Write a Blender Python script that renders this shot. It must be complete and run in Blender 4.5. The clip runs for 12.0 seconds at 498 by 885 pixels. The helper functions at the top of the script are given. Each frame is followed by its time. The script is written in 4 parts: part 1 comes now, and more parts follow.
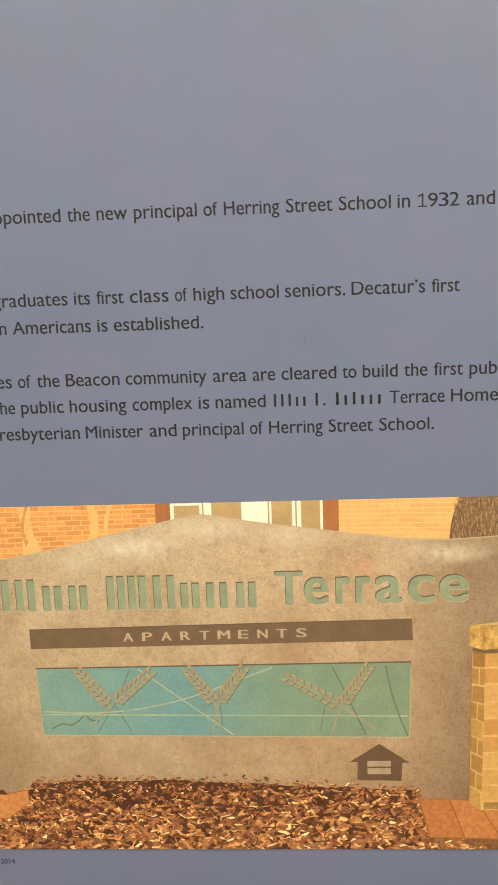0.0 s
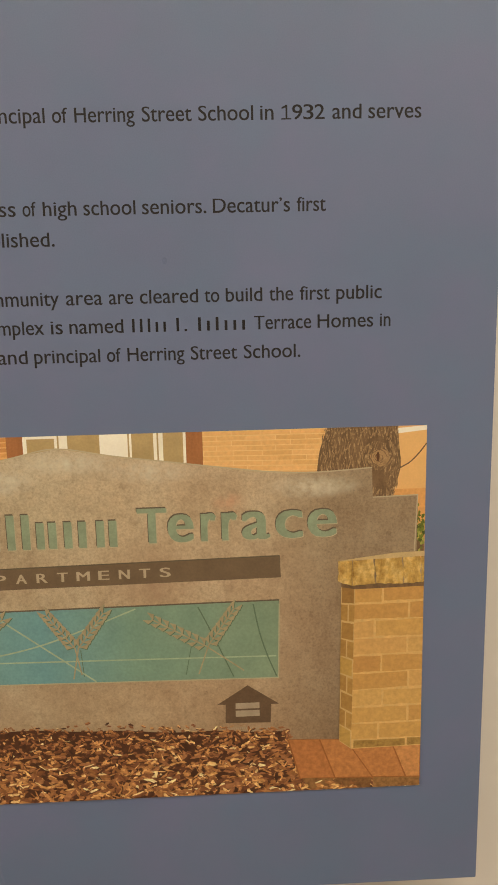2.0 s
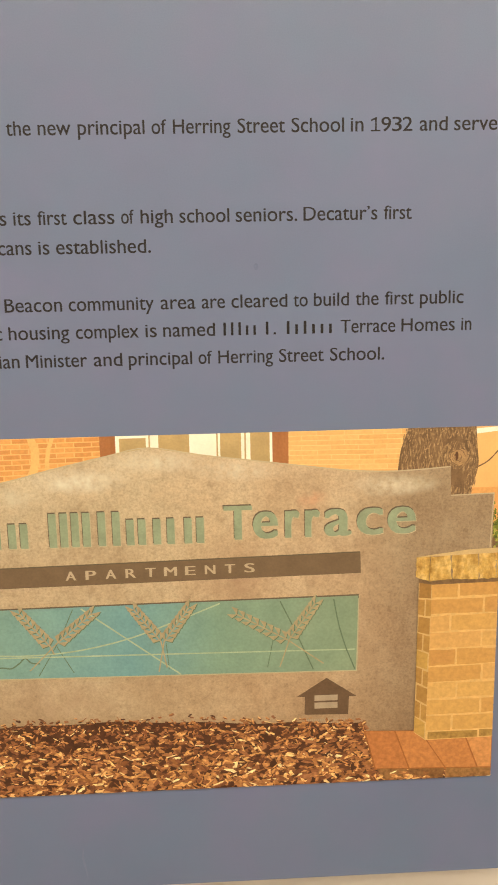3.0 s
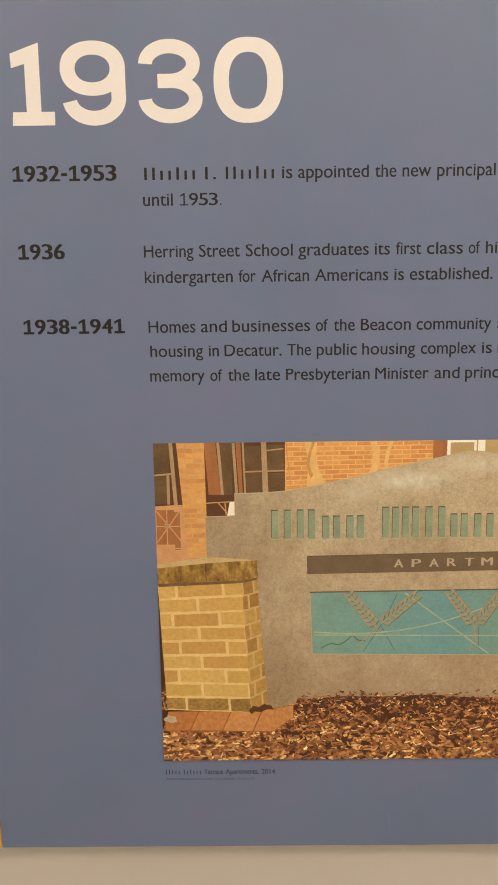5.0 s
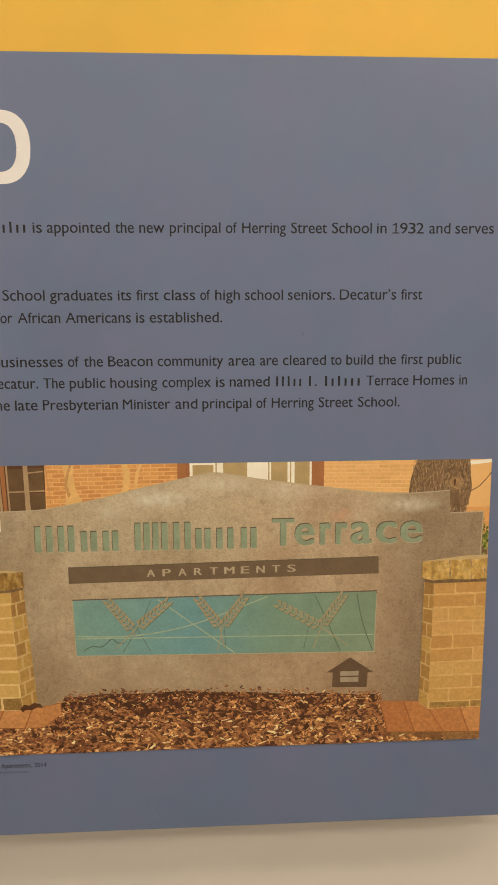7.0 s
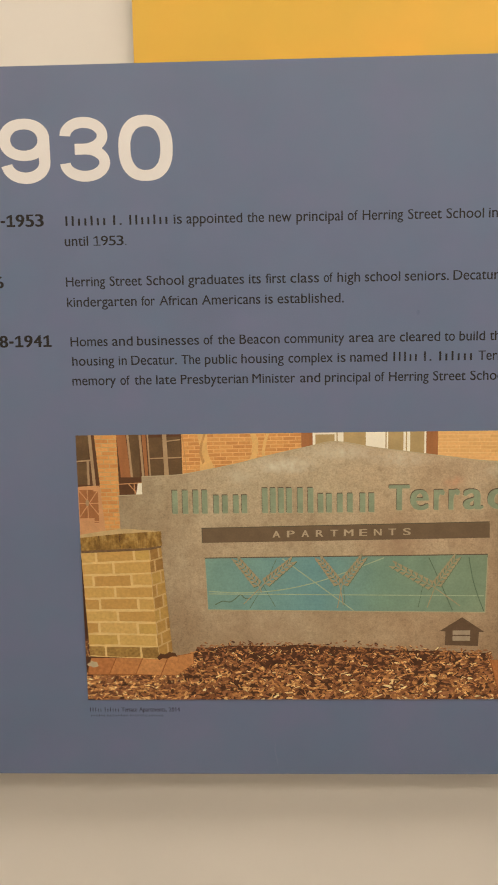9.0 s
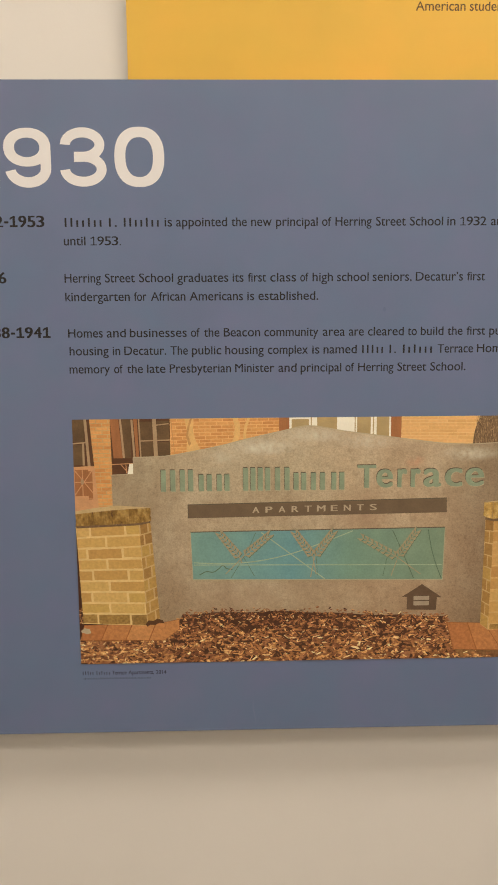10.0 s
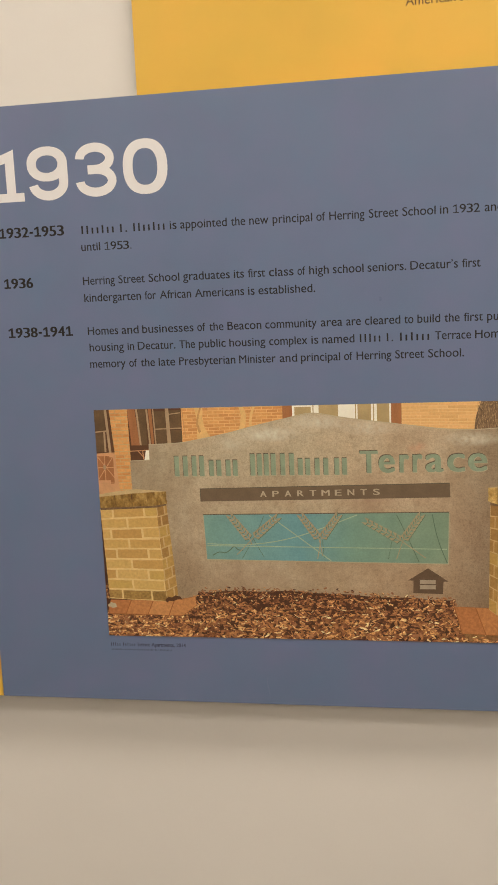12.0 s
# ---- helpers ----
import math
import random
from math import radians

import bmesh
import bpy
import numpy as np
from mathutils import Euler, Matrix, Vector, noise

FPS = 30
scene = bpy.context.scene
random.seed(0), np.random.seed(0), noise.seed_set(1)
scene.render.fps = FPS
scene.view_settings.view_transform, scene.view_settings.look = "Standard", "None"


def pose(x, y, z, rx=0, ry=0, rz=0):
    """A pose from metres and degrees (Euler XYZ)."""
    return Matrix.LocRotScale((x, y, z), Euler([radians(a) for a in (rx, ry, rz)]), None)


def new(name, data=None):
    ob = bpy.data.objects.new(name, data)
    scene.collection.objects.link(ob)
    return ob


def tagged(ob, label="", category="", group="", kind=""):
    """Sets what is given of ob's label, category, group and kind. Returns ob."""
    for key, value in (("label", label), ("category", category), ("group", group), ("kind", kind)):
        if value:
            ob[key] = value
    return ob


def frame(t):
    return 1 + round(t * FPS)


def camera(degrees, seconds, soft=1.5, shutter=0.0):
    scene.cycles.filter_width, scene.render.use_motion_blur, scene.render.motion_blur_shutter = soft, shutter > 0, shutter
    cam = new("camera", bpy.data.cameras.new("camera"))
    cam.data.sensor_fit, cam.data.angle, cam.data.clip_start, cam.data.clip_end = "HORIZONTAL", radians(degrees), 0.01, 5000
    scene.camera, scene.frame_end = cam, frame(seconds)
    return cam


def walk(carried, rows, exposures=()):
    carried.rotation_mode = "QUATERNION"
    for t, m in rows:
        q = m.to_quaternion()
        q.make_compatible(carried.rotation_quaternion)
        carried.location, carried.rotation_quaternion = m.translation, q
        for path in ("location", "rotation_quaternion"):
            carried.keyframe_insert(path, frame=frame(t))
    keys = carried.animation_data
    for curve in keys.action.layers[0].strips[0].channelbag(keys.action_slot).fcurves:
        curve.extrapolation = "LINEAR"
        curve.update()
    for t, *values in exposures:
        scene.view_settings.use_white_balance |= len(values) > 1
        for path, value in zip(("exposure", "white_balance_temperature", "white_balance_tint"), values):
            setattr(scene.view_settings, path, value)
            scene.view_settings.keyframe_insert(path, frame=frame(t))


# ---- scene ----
cam = camera(31.43, 12.0, soft=1.7, shutter=0.15)
# seconds, x, y, z, yaw, pitch, roll
ROWS = [
    (0.0, 0.4331, -0.8137, 1.5150, 3.07, -10.07, 2.09),
    (0.5, 0.4421, -0.8090, 1.5093, 0.28, -10.79, 1.83),
    (1.0, 0.4542, -0.7994, 1.4985, -1.50, -10.98, 1.57),
    (1.5, 0.4711, -0.7768, 1.4687, -2.49, -11.73, 1.37),
    (2.0, 0.4744, -0.7785, 1.4703, -2.75, -12.18, 1.19),
    (2.5, 0.4468, -0.7930, 1.4754, -2.84, -12.12, 1.08),
    (3.0, 0.3928, -0.8031, 1.4718, -2.86, -11.79, 1.05),
    (3.5, 0.3383, -0.8197, 1.4694, -0.14, -11.20, 1.27),
    (3.7, 0.3140, -0.8344, 1.4740, 1.25, -11.16, 1.06),
    (4.1, 0.2611, -0.8556, 1.4806, 2.54, -11.11, 0.96),
    (4.5, 0.1878, -0.8769, 1.4873, 1.98, -11.27, 0.85),
    (4.9, 0.1201, -0.8982, 1.4939, 0.67, -11.40, 0.75),
    (5.3, 0.0840, -0.9195, 1.5006, -0.39, -11.54, 0.64),
    (5.5, 0.0757, -0.9330, 1.4987, -0.86, -11.35, 0.56),
    (6.0, 0.1324, -0.9769, 1.5075, -2.13, -9.94, 0.35),
    (6.5, 0.1984, -1.0039, 1.5207, -3.92, -9.84, 0.04),
    (6.7, 0.2534, -1.0090, 1.5267, -4.09, -10.22, -0.08),
    (7.1, 0.3218, -1.0300, 1.5175, -3.55, -10.07, 0.23),
    (7.5, 0.3677, -1.0511, 1.5083, -1.10, -9.78, 0.54),
    (7.9, 0.3834, -1.0722, 1.4992, 1.43, -9.49, 0.85),
    (8.3, 0.3613, -1.0933, 1.4900, 2.29, -9.31, 1.16),
    (8.5, 0.3301, -1.1010, 1.4900, 1.84, -9.34, 1.05),
    (9.0, 0.2649, -1.1239, 1.4851, 1.89, -9.27, 0.97),
    (9.5, 0.1989, -1.1976, 1.4895, 0.41, -9.21, 0.64),
    (10.0, 0.2147, -1.2401, 1.4842, -1.65, -9.43, 0.34),
    (10.5, 0.2741, -1.2460, 1.4872, -1.89, -9.46, 0.33),
    (11.0, 0.3201, -1.2467, 1.4810, -0.85, -9.68, 0.57),
    (11.5, 0.3706, -1.2677, 1.4636, 3.93, -9.26, 1.61),
    (12.0, 0.4553, -1.2962, 1.4693, 9.05, -9.10, 2.41),
]
walk(cam, [(t, pose(x, y, z, 90 + pitch, roll, yaw)) for t, x, y, z, yaw, pitch, roll in ROWS],
     exposures=[(0.0, 0.42, 7110, 11), (0.5, 0.31, 7180, 11), (1.0, -0.23, 7300, 11), (1.5, -0.29, 7260, 10), (2.0, -0.29, 7260, 10), (2.5, 0.29, 7260, 11), (3.0, 0.37, 7560, 11), (3.5, 0.22, 7560, 11),
                (5.5, -0.12, 7060, 11), (6.0, -0.23, 7060, 11), (6.5, -0.21, 7060, 10), (8.5, -0.29, 6910, 10), (9.0, -0.24, 6860, 10), (9.5, -0.23, 6760, 10), (10.5, -0.21, 6510, 10), (12.0, -0.23, 6460, 10)])

# ---- light: warm ceiling fittings of a closed room ----
world = bpy.data.worlds.new("room_air")
scene.world = world
world.use_nodes = True
world.node_tree.nodes["Background"].inputs["Color"].default_value = (1.0, 0.9, 0.78, 1)
world.node_tree.nodes["Background"].inputs["Strength"].default_value = 0.05
WARM = (1.0, 0.87, 0.72)
LAMPS = [(1.50, -0.85, 18.0), (-1.10, -0.85, 9.5), (1.50, -2.00, 11.5), (-1.10, -2.00, 8.5), (1.50, -3.40, 9.5), (-1.10, -3.40, 7.5)]
CEILING = 2.75
for lx, ly, watts in LAMPS:
    light = bpy.data.lights.new("ceiling_lamp", "AREA")
    light.shape, light.size, light.size_y = "RECTANGLE", 2.2, 0.52
    light.energy, light.color = watts, WARM
    lamp = new("ceiling_lamp", light)
    lamp.matrix_world = pose(lx, ly, CEILING - 0.06)

# ---- materials ----
BASE = 0.95      # height of the photograph's lower edge


def linear(c):
    c = c / 255
    return c / 12.92 if c <= 0.04045 else ((c + 0.055) / 1.055) ** 2.4


def ink(r, g, b):
    """Base colour of a print whose tone under the warm room light is r, g, b."""
    return tuple(min(0.9, linear(c) / k) for c, k in zip((r, g, b), (0.92, 0.80, 0.66)))


def nodes_of(name, rough=0.45, coat=0.0):
    m = bpy.data.materials.new(name)
    m.use_nodes = True
    tree = m.node_tree
    b = tree.nodes["Principled BSDF"]
    b.inputs["Roughness"].default_value = rough
    b.inputs["Specular IOR Level"].default_value = 0.4
    b.inputs["Coat Weight"].default_value = coat
    return m, tree, b


def tex(tree, scale, detail=4.0, stretch=(1, 1, 1), rough=0.6):
    co = tree.nodes.new("ShaderNodeTexCoord")
    mp = tree.nodes.new("ShaderNodeMapping")
    mp.inputs["Scale"].default_value = stretch
    n = tree.nodes.new("ShaderNodeTexNoise")
    n.inputs["Scale"].default_value = scale
    n.inputs["Detail"].default_value = detail
    n.inputs["Roughness"].default_value = rough
    tree.links.new(co.outputs["Object"], mp.inputs["Vector"])
    tree.links.new(mp.outputs["Vector"], n.inputs["Vector"])
    return n


def ramp(tree, fac, stops):
    r = tree.nodes.new("ShaderNodeValToRGB")
    e = r.color_ramp.elements
    while len(e) < len(stops):
        e.new(0.5)
    for k, (p, c) in zip(e, stops):
        k.position, k.color = p, (*c, 1)
    tree.links.new(fac, r.inputs["Fac"])
    return r.outputs["Color"]


def mix(tree, a, b, fac, how="MIX"):
    m = tree.nodes.new("ShaderNodeMix")
    m.data_type, m.blend_type = "RGBA", how
    for socket, v in (("Factor", fac), (6, a), (7, b)):
        s = m.inputs[0] if socket == "Factor" else m.inputs[socket]
        if isinstance(v, bpy.types.NodeSocket):
            tree.links.new(v, s)
        else:
            s.default_value = v if isinstance(v, float) else (*v, 1)
    return m.outputs[2]


def relief(tree, b, height, strength, distance):
    bump = tree.nodes.new("ShaderNodeBump")
    bump.inputs["Strength"].default_value = strength
    bump.inputs["Distance"].default_value = distance
    tree.links.new(height, bump.inputs["Height"])
    tree.links.new(bump.outputs["Normal"], b.inputs["Normal"])


def shade(c, k):
    return tuple(min(0.92, v * k) for v in c)


def print_mat(name, c, spread=0.12, scale=60.0, fine=500.0, rough=0.45, stretch=(1, 1, 1)):
    """Ink with soft mottling at two scales."""
    m, tree, b = nodes_of(name, rough)
    big, small = tex(tree, scale, 5, stretch), tex(tree, fine, 3)
    col = ramp(tree, big.outputs["Fac"], [(0.3, shade(c, 1 - spread)), (0.7, shade(c, 1 + spread))])
    grain = ramp(tree, small.outputs["Fac"], [(0.35, (0.86, 0.86, 0.86)), (0.65, (1.1, 1.1, 1.1))])
    tree.links.new(mix(tree, col, grain, min(1.0, spread * 4), "MULTIPLY"), b.inputs["Base Color"])
    return m


def chip_mat(name, stops, rough=0.45, grain=0.25):
    """One tone to each loose piece, with a fine grain over it."""
    m, tree, b = nodes_of(name, rough)
    geo = tree.nodes.new("ShaderNodeNewGeometry")
    info = tree.nodes.new("ShaderNodeObjectInfo")
    both = tree.nodes.new("ShaderNodeMath")
    both.operation = "ADD"
    tree.links.new(geo.outputs["Random Per Island"], both.inputs[0])
    tree.links.new(info.outputs["Random"], both.inputs[1])
    part_of = tree.nodes.new("ShaderNodeMath")
    part_of.operation = "FRACT"
    tree.links.new(both.outputs[0], part_of.inputs[0])
    col = ramp(tree, part_of.outputs[0], stops)
    n = tex(tree, 260.0, 4)
    g = ramp(tree, n.outputs["Fac"], [(0.3, (0.55, 0.5, 0.45)), (0.7, (1.3, 1.3, 1.3))])
    tree.links.new(mix(tree, col, g, grain, "MULTIPLY"), b.inputs["Base Color"])
    return m


def panel_mat(name, c, rough=0.42, vary=1.0, gloss=0.4):
    m, tree, b = nodes_of(name, rough)
    cloud, patch, fine = tex(tree, 5.0, 3), tex(tree, 14.0, 3), tex(tree, 900.0, 2)
    tint = ramp(tree, cloud.outputs["Fac"], [(0.3, shade(c, 0.94)), (0.5, c), (0.72, (c[0] * 1.09, c[1] * 1.02, c[2] * 1.02))])
    tint = mix(tree, tint, ramp(tree, patch.outputs["Fac"], [(0.3, (0.94, 1.02, 1.01)), (0.5, (1, 1, 1)), (0.7, (1.07, 0.99, 1.02))]), vary, "MULTIPLY")
    g = ramp(tree, fine.outputs["Fac"], [(0.3, (0.96, 0.96, 0.96)), (0.7, (1.03, 1.03, 1.03))])
    tree.links.new(mix(tree, tint, g, 1.0, "MULTIPLY"), b.inputs["Base Color"])
    relief(tree, b, fine.outputs["Fac"], 0.04, 0.0005)
    b.inputs["Specular IOR Level"].default_value = gloss
    smear = tex(tree, 9.0, 4, (1, 1, 0.4))
    r = tree.nodes.new("ShaderNodeMapRange")
    r.inputs["To Min"].default_value, r.inputs["To Max"].default_value = rough - 0.06, rough + 0.08
    tree.links.new(smear.outputs["Fac"], r.inputs["Value"])
    tree.links.new(r.outputs["Result"], b.inputs["Roughness"])
    return m


def wall_mat(name, c, orange_peel=0.12):
    m, tree, b = nodes_of(name, 0.62)
    cloud, peel = tex(tree, 1.6, 4), tex(tree, 420.0, 3)
    col = ramp(tree, cloud.outputs["Fac"], [(0.3, shade(c, 0.965)), (0.7, shade(c, 1.02))])
    tree.links.new(col, b.inputs["Base Color"])
    relief(tree, b, peel.outputs["Fac"], orange_peel, 0.0008)
    return m


def concrete_mat():
    """The photographed stone slab: pale specks, brown bloom, green-grey weathering and shade by the pillars."""
    m, tree, b = nodes_of("printed_stone", 0.45)
    base = tex(tree, 16.0, 5, (1, 1, 0.8))
    col = ramp(tree, base.outputs["Fac"], [(0.28, ink(159, 133, 102)), (0.5, ink(171, 147, 115)), (0.72, ink(181, 160, 128))])
    speck = tex(tree, 420.0, 4, rough=0.8)
    col = mix(tree, col, ramp(tree, speck.outputs["Fac"], [(0.3, (0.58, 0.56, 0.54)), (0.5, (1, 1, 1)), (0.72, (1.34, 1.33, 1.3))]), 0.62, "MULTIPLY")
    pores = tex(tree, 150.0, 5)
    col = mix(tree, col, ramp(tree, pores.outputs["Fac"], [(0.32, (0.74, 0.70, 0.66)), (0.47, (1, 1, 1)), (0.66, (1.08, 1.07, 1.05))]), 0.55, "MULTIPLY")
    mottle = tex(tree, 48.0, 6, rough=0.7)
    col = mix(tree, col, ramp(tree, mottle.outputs["Fac"], [(0.3, (0.92, 0.88, 0.85)), (0.5, (1.05, 1.03, 1.0)), (0.7, (1.17, 1.15, 1.11))]), 0.9, "MULTIPLY")
    # upper third paler and greener, the foot browner
    co = tree.nodes.new("ShaderNodeTexCoord")
    sep = tree.nodes.new("ShaderNodeSeparateXYZ")
    tree.links.new(co.outputs["Object"], sep.inputs["Vector"])
    lift = tree.nodes.new("ShaderNodeMapRange")
    for k, v in (("From Min", 0.95 + 0.06), ("From Max", 0.95 + 0.345)):
        lift.inputs[k].default_value = v
    tree.links.new(sep.outputs["Z"], lift.inputs["Value"])
    col = mix(tree, col, ramp(tree, lift.outputs["Result"], [(0.0, (0.80, 0.75, 0.71)), (0.35, (0.95, 0.93, 0.92)), (0.8, (1.0, 1.02, 1.02)), (1.0, (1.12, 1.18, 1.22))]), 1.0, "MULTIPLY")
    # shade cast beside both pillars, put into the colour; slightly pinker to the right
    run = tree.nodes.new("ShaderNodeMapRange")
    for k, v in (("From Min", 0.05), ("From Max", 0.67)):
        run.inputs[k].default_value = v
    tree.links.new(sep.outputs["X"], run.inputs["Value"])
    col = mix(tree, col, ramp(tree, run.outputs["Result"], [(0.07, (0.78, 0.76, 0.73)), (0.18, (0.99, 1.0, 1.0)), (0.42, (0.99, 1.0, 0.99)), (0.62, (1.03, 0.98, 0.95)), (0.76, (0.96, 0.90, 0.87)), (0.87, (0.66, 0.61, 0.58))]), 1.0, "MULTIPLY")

    def bloom(x, z, rx, rz, tone, strength):
        """A soft-edged patch of another tone, broken up by noise."""
        near = tree.nodes.new("ShaderNodeMapping")
        near.vector_type = "TEXTURE"
        near.inputs["Location"].default_value = (x, 0, BASE + z)
        near.inputs["Scale"].default_value = (rx, 1, rz)
        tree.links.new(co.outputs["Object"], near.inputs["Vector"])
        ball = tree.nodes.new("ShaderNodeTexGradient")
        ball.gradient_type = "SPHERICAL"
        tree.links.new(near.outputs["Vector"], ball.inputs["Vector"])
        rag = tree.nodes.new("ShaderNodeMapRange")
        rag.inputs["From Min"].default_value, rag.inputs["From Max"].default_value = 0.30, 0.78
        tree.links.new(tex(tree, 85.0, 5).outputs["Fac"], rag.inputs["Value"])
        times = tree.nodes.new("ShaderNodeMath")
        times.operation = "MULTIPLY"
        tree.links.new(ball.outputs["Fac"], times.inputs[0])
        tree.links.new(rag.outputs["Result"], times.inputs[1])
        scale = tree.nodes.new("ShaderNodeMath")
        scale.operation, scale.use_clamp = "MULTIPLY", True
        tree.links.new(times.outputs[0], scale.inputs[0])
        scale.inputs[1].default_value = strength
        return mix(tree, col, tone, scale.outputs[0])

    # five pale worn patches along the top, one orange and two brown patches
    for x, z, rx, rz, tone, strength in ((0.272, 0.320, 0.05, 0.014, ink(206, 194, 164), 1.8), (0.345, 0.336, 0.06, 0.012, ink(200, 188, 158), 1.4), (0.42, 0.326, 0.05, 0.012, ink(200, 188, 158), 1.2),
                                         (0.213, 0.306, 0.03, 0.012, ink(196, 184, 152), 1.2), (0.566, 0.308, 0.05, 0.012, ink(204, 190, 158), 1.5), (0.489, 0.295, 0.018, 0.012, ink(206, 142, 104), 1.0),
                                         (0.42, 0.214, 0.05, 0.05, ink(150, 116, 88), 0.9), (0.25, 0.098, 0.10, 0.03, ink(166, 136, 106), 0.8)):
        col = bloom(x, z, rx, rz, tone, strength)
    tree.links.new(col, b.inputs["Base Color"])
    return m


def lichen_mat(name, dark, middle, pale):
    """Rough stone streaked downwards by moss, with pale flecks of lichen."""
    m, tree, b = nodes_of(name, 0.45)
    streak, fleck = tex(tree, 95.0, 6, (1, 1, 0.45), 0.7), tex(tree, 230.0, 4)
    col = ramp(tree, streak.outputs["Fac"], [(0.34, dark), (0.5, middle), (0.66, pale)])
    col = mix(tree, col, ramp(tree, fleck.outputs["Fac"], [(0.3, (0.66, 0.62, 0.55)), (0.52, (1, 1, 1)), (0.7, (1.3, 1.28, 1.2))]), 0.8, "MULTIPLY")
    tree.links.new(col, b.inputs["Base Color"])
    return m


def teal_mat():
    m, tree, b = nodes_of("printed_teal", 0.45)
    co = tree.nodes.new("ShaderNodeTexCoord")
    sep = tree.nodes.new("ShaderNodeSeparateXYZ")
    tree.links.new(co.outputs["Object"], sep.inputs["Vector"])
    span = tree.nodes.new("ShaderNodeMapRange")
    for k, v in (("From Min", 0.16), ("From Max", 0.54)):
        span.inputs[k].default_value = v
    tree.links.new(sep.outputs["X"], span.inputs["Value"])
    col = ramp(tree, span.outputs["Result"], [(0.0, ink(117, 146, 127)), (0.4, ink(104, 143, 137)), (0.62, ink(115, 140, 116)), (1.0, ink(124, 138, 107))])
    n, fine = tex(tree, 26.0, 5), tex(tree, 380.0, 3)
    col = mix(tree, col, ramp(tree, n.outputs["Fac"], [(0.3, (0.86, 0.88, 0.88)), (0.7, (1.1, 1.08, 1.06))]), 1.0, "MULTIPLY")
    col = mix(tree, col, ramp(tree, fine.outputs["Fac"], [(0.3, (0.9, 0.9, 0.9)), (0.7, (1.07, 1.07, 1.07))]), 1.0, "MULTIPLY")
    tree.links.new(col, b.inputs["Base Color"])
    return m


BLUE = panel_mat("blue_laminate", ink(98.3, 106.4, 125.2), 0.38, gloss=0.5)
YELLOW = panel_mat("yellow_laminate", ink(215, 164, 60), vary=0.25)
CORE = print_mat("board_core", (0.55, 0.53, 0.50), 0.05)
WALL = wall_mat("cream_wall_paint", ink(216, 201.5, 182))
CEIL = wall_mat("ceiling_paint", (0.78, 0.76, 0.72), 0.3)
FLOOR = wall_mat("floor_vinyl", (0.20, 0.165, 0.13), 0.02)
WHITE_INK = print_mat("cream_ink", ink(218, 206, 192), 0.02, 30)
DARK_INK = print_mat("dark_ink", (0.008, 0.006, 0.006), 0.05, 40, rough=0.6)
BODY_INK = print_mat("body_ink", (0.009, 0.008, 0.010), 0.05, 40, rough=0.6)
BROWN_INK = print_mat("brown_ink", (0.10, 0.055, 0.02), 0.05, 40)
CAPTION_INK = print_mat("caption_ink", ink(52, 52, 66), 0.05, 40)
METAL = nodes_of("white_enamel", 0.4)[0]
METAL.node_tree.nodes["Principled BSDF"].inputs["Base Color"].default_value = (0.8, 0.8, 0.8, 1)
DIFFUSER, _t, _b = nodes_of("lamp_diffuser", 0.5)
_b.inputs["Emission Color"].default_value = (*WARM, 1)
_b.inputs["Emission Strength"].default_value = 3.0

RELIEF_RIM = print_mat("printed_relief_rim", ink(166, 154, 118), 0.1, 80)
CRACK = print_mat("printed_crack", ink(190, 136, 78), 0.2, 80)
SCUFF = print_mat("pale_scuff", ink(106, 112, 130), 0.1, 200)
SMUDGE = print_mat("dark_smudge", ink(94, 101, 120), 0.1, 200)
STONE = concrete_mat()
TEAL = teal_mat()
EARTH = print_mat("printed_earth", ink(72, 40, 22), 0.3, 90, 400)
MULCH = chip_mat("printed_mulch", [(0.0, ink(128, 78, 42)), (0.3, ink(160, 104, 58)), (0.55, ink(186, 126, 72)), (0.76, ink(212, 154, 90)), (0.9, ink(232, 186, 118)), (1.0, ink(248, 216, 158))], grain=0.8)
MULCH_DARK = chip_mat("printed_dark_mulch_shadow", [(0.0, ink(62, 34, 20)), (0.3, ink(100, 58, 35)), (0.65, ink(136, 84, 51)), (1.0, ink(166, 110, 68))], grain=0.9)
PILLAR = chip_mat("printed_pillar_brick", [(0.0, ink(184, 136, 70)), (0.4, ink(195, 150, 80)), (0.8, ink(203, 160, 90)), (1.0, ink(188, 147, 73))], grain=0.3)
FOOT_BRICK = chip_mat("printed_foot_brick", [(0.0, ink(128, 92, 44)), (0.5, ink(144, 108, 54)), (1.0, ink(160, 122, 62))], grain=0.8)
PILLAR_SIDE = chip_mat("printed_pillar_side", [(0.0, ink(146, 104, 52)), (0.5, ink(168, 124, 62)), (1.0, ink(180, 140, 70))], grain=0.4)
PILLAR_R = chip_mat("printed_pillar_brick_warm", [(0.0, ink(184, 131, 70)), (0.35, ink(194, 145, 78)), (0.7, ink(201, 155, 88)), (1.0, ink(196, 141, 82))], grain=0.3)
MORTAR = print_mat("printed_mortar", ink(212, 176, 112), 0.10, 70)
MORTAR_R = print_mat("printed_faint_mortar", ink(205, 161, 97), 0.14, 90)
MORTAR_DIM = print_mat("printed_mortar_dim", ink(190, 152, 96), 0.12, 70)
CAPSTONE = lichen_mat("printed_cap_stone", ink(98, 66, 24), ink(146, 108, 50), ink(186, 148, 84))
CAPSTONE_R = lichen_mat("printed_cap_stone_warm", ink(146, 104, 42), ink(188, 146, 76), ink(214, 176, 108))
CAPTOP = print_mat("printed_cap_top", ink(188, 156, 106), 0.12, 60)
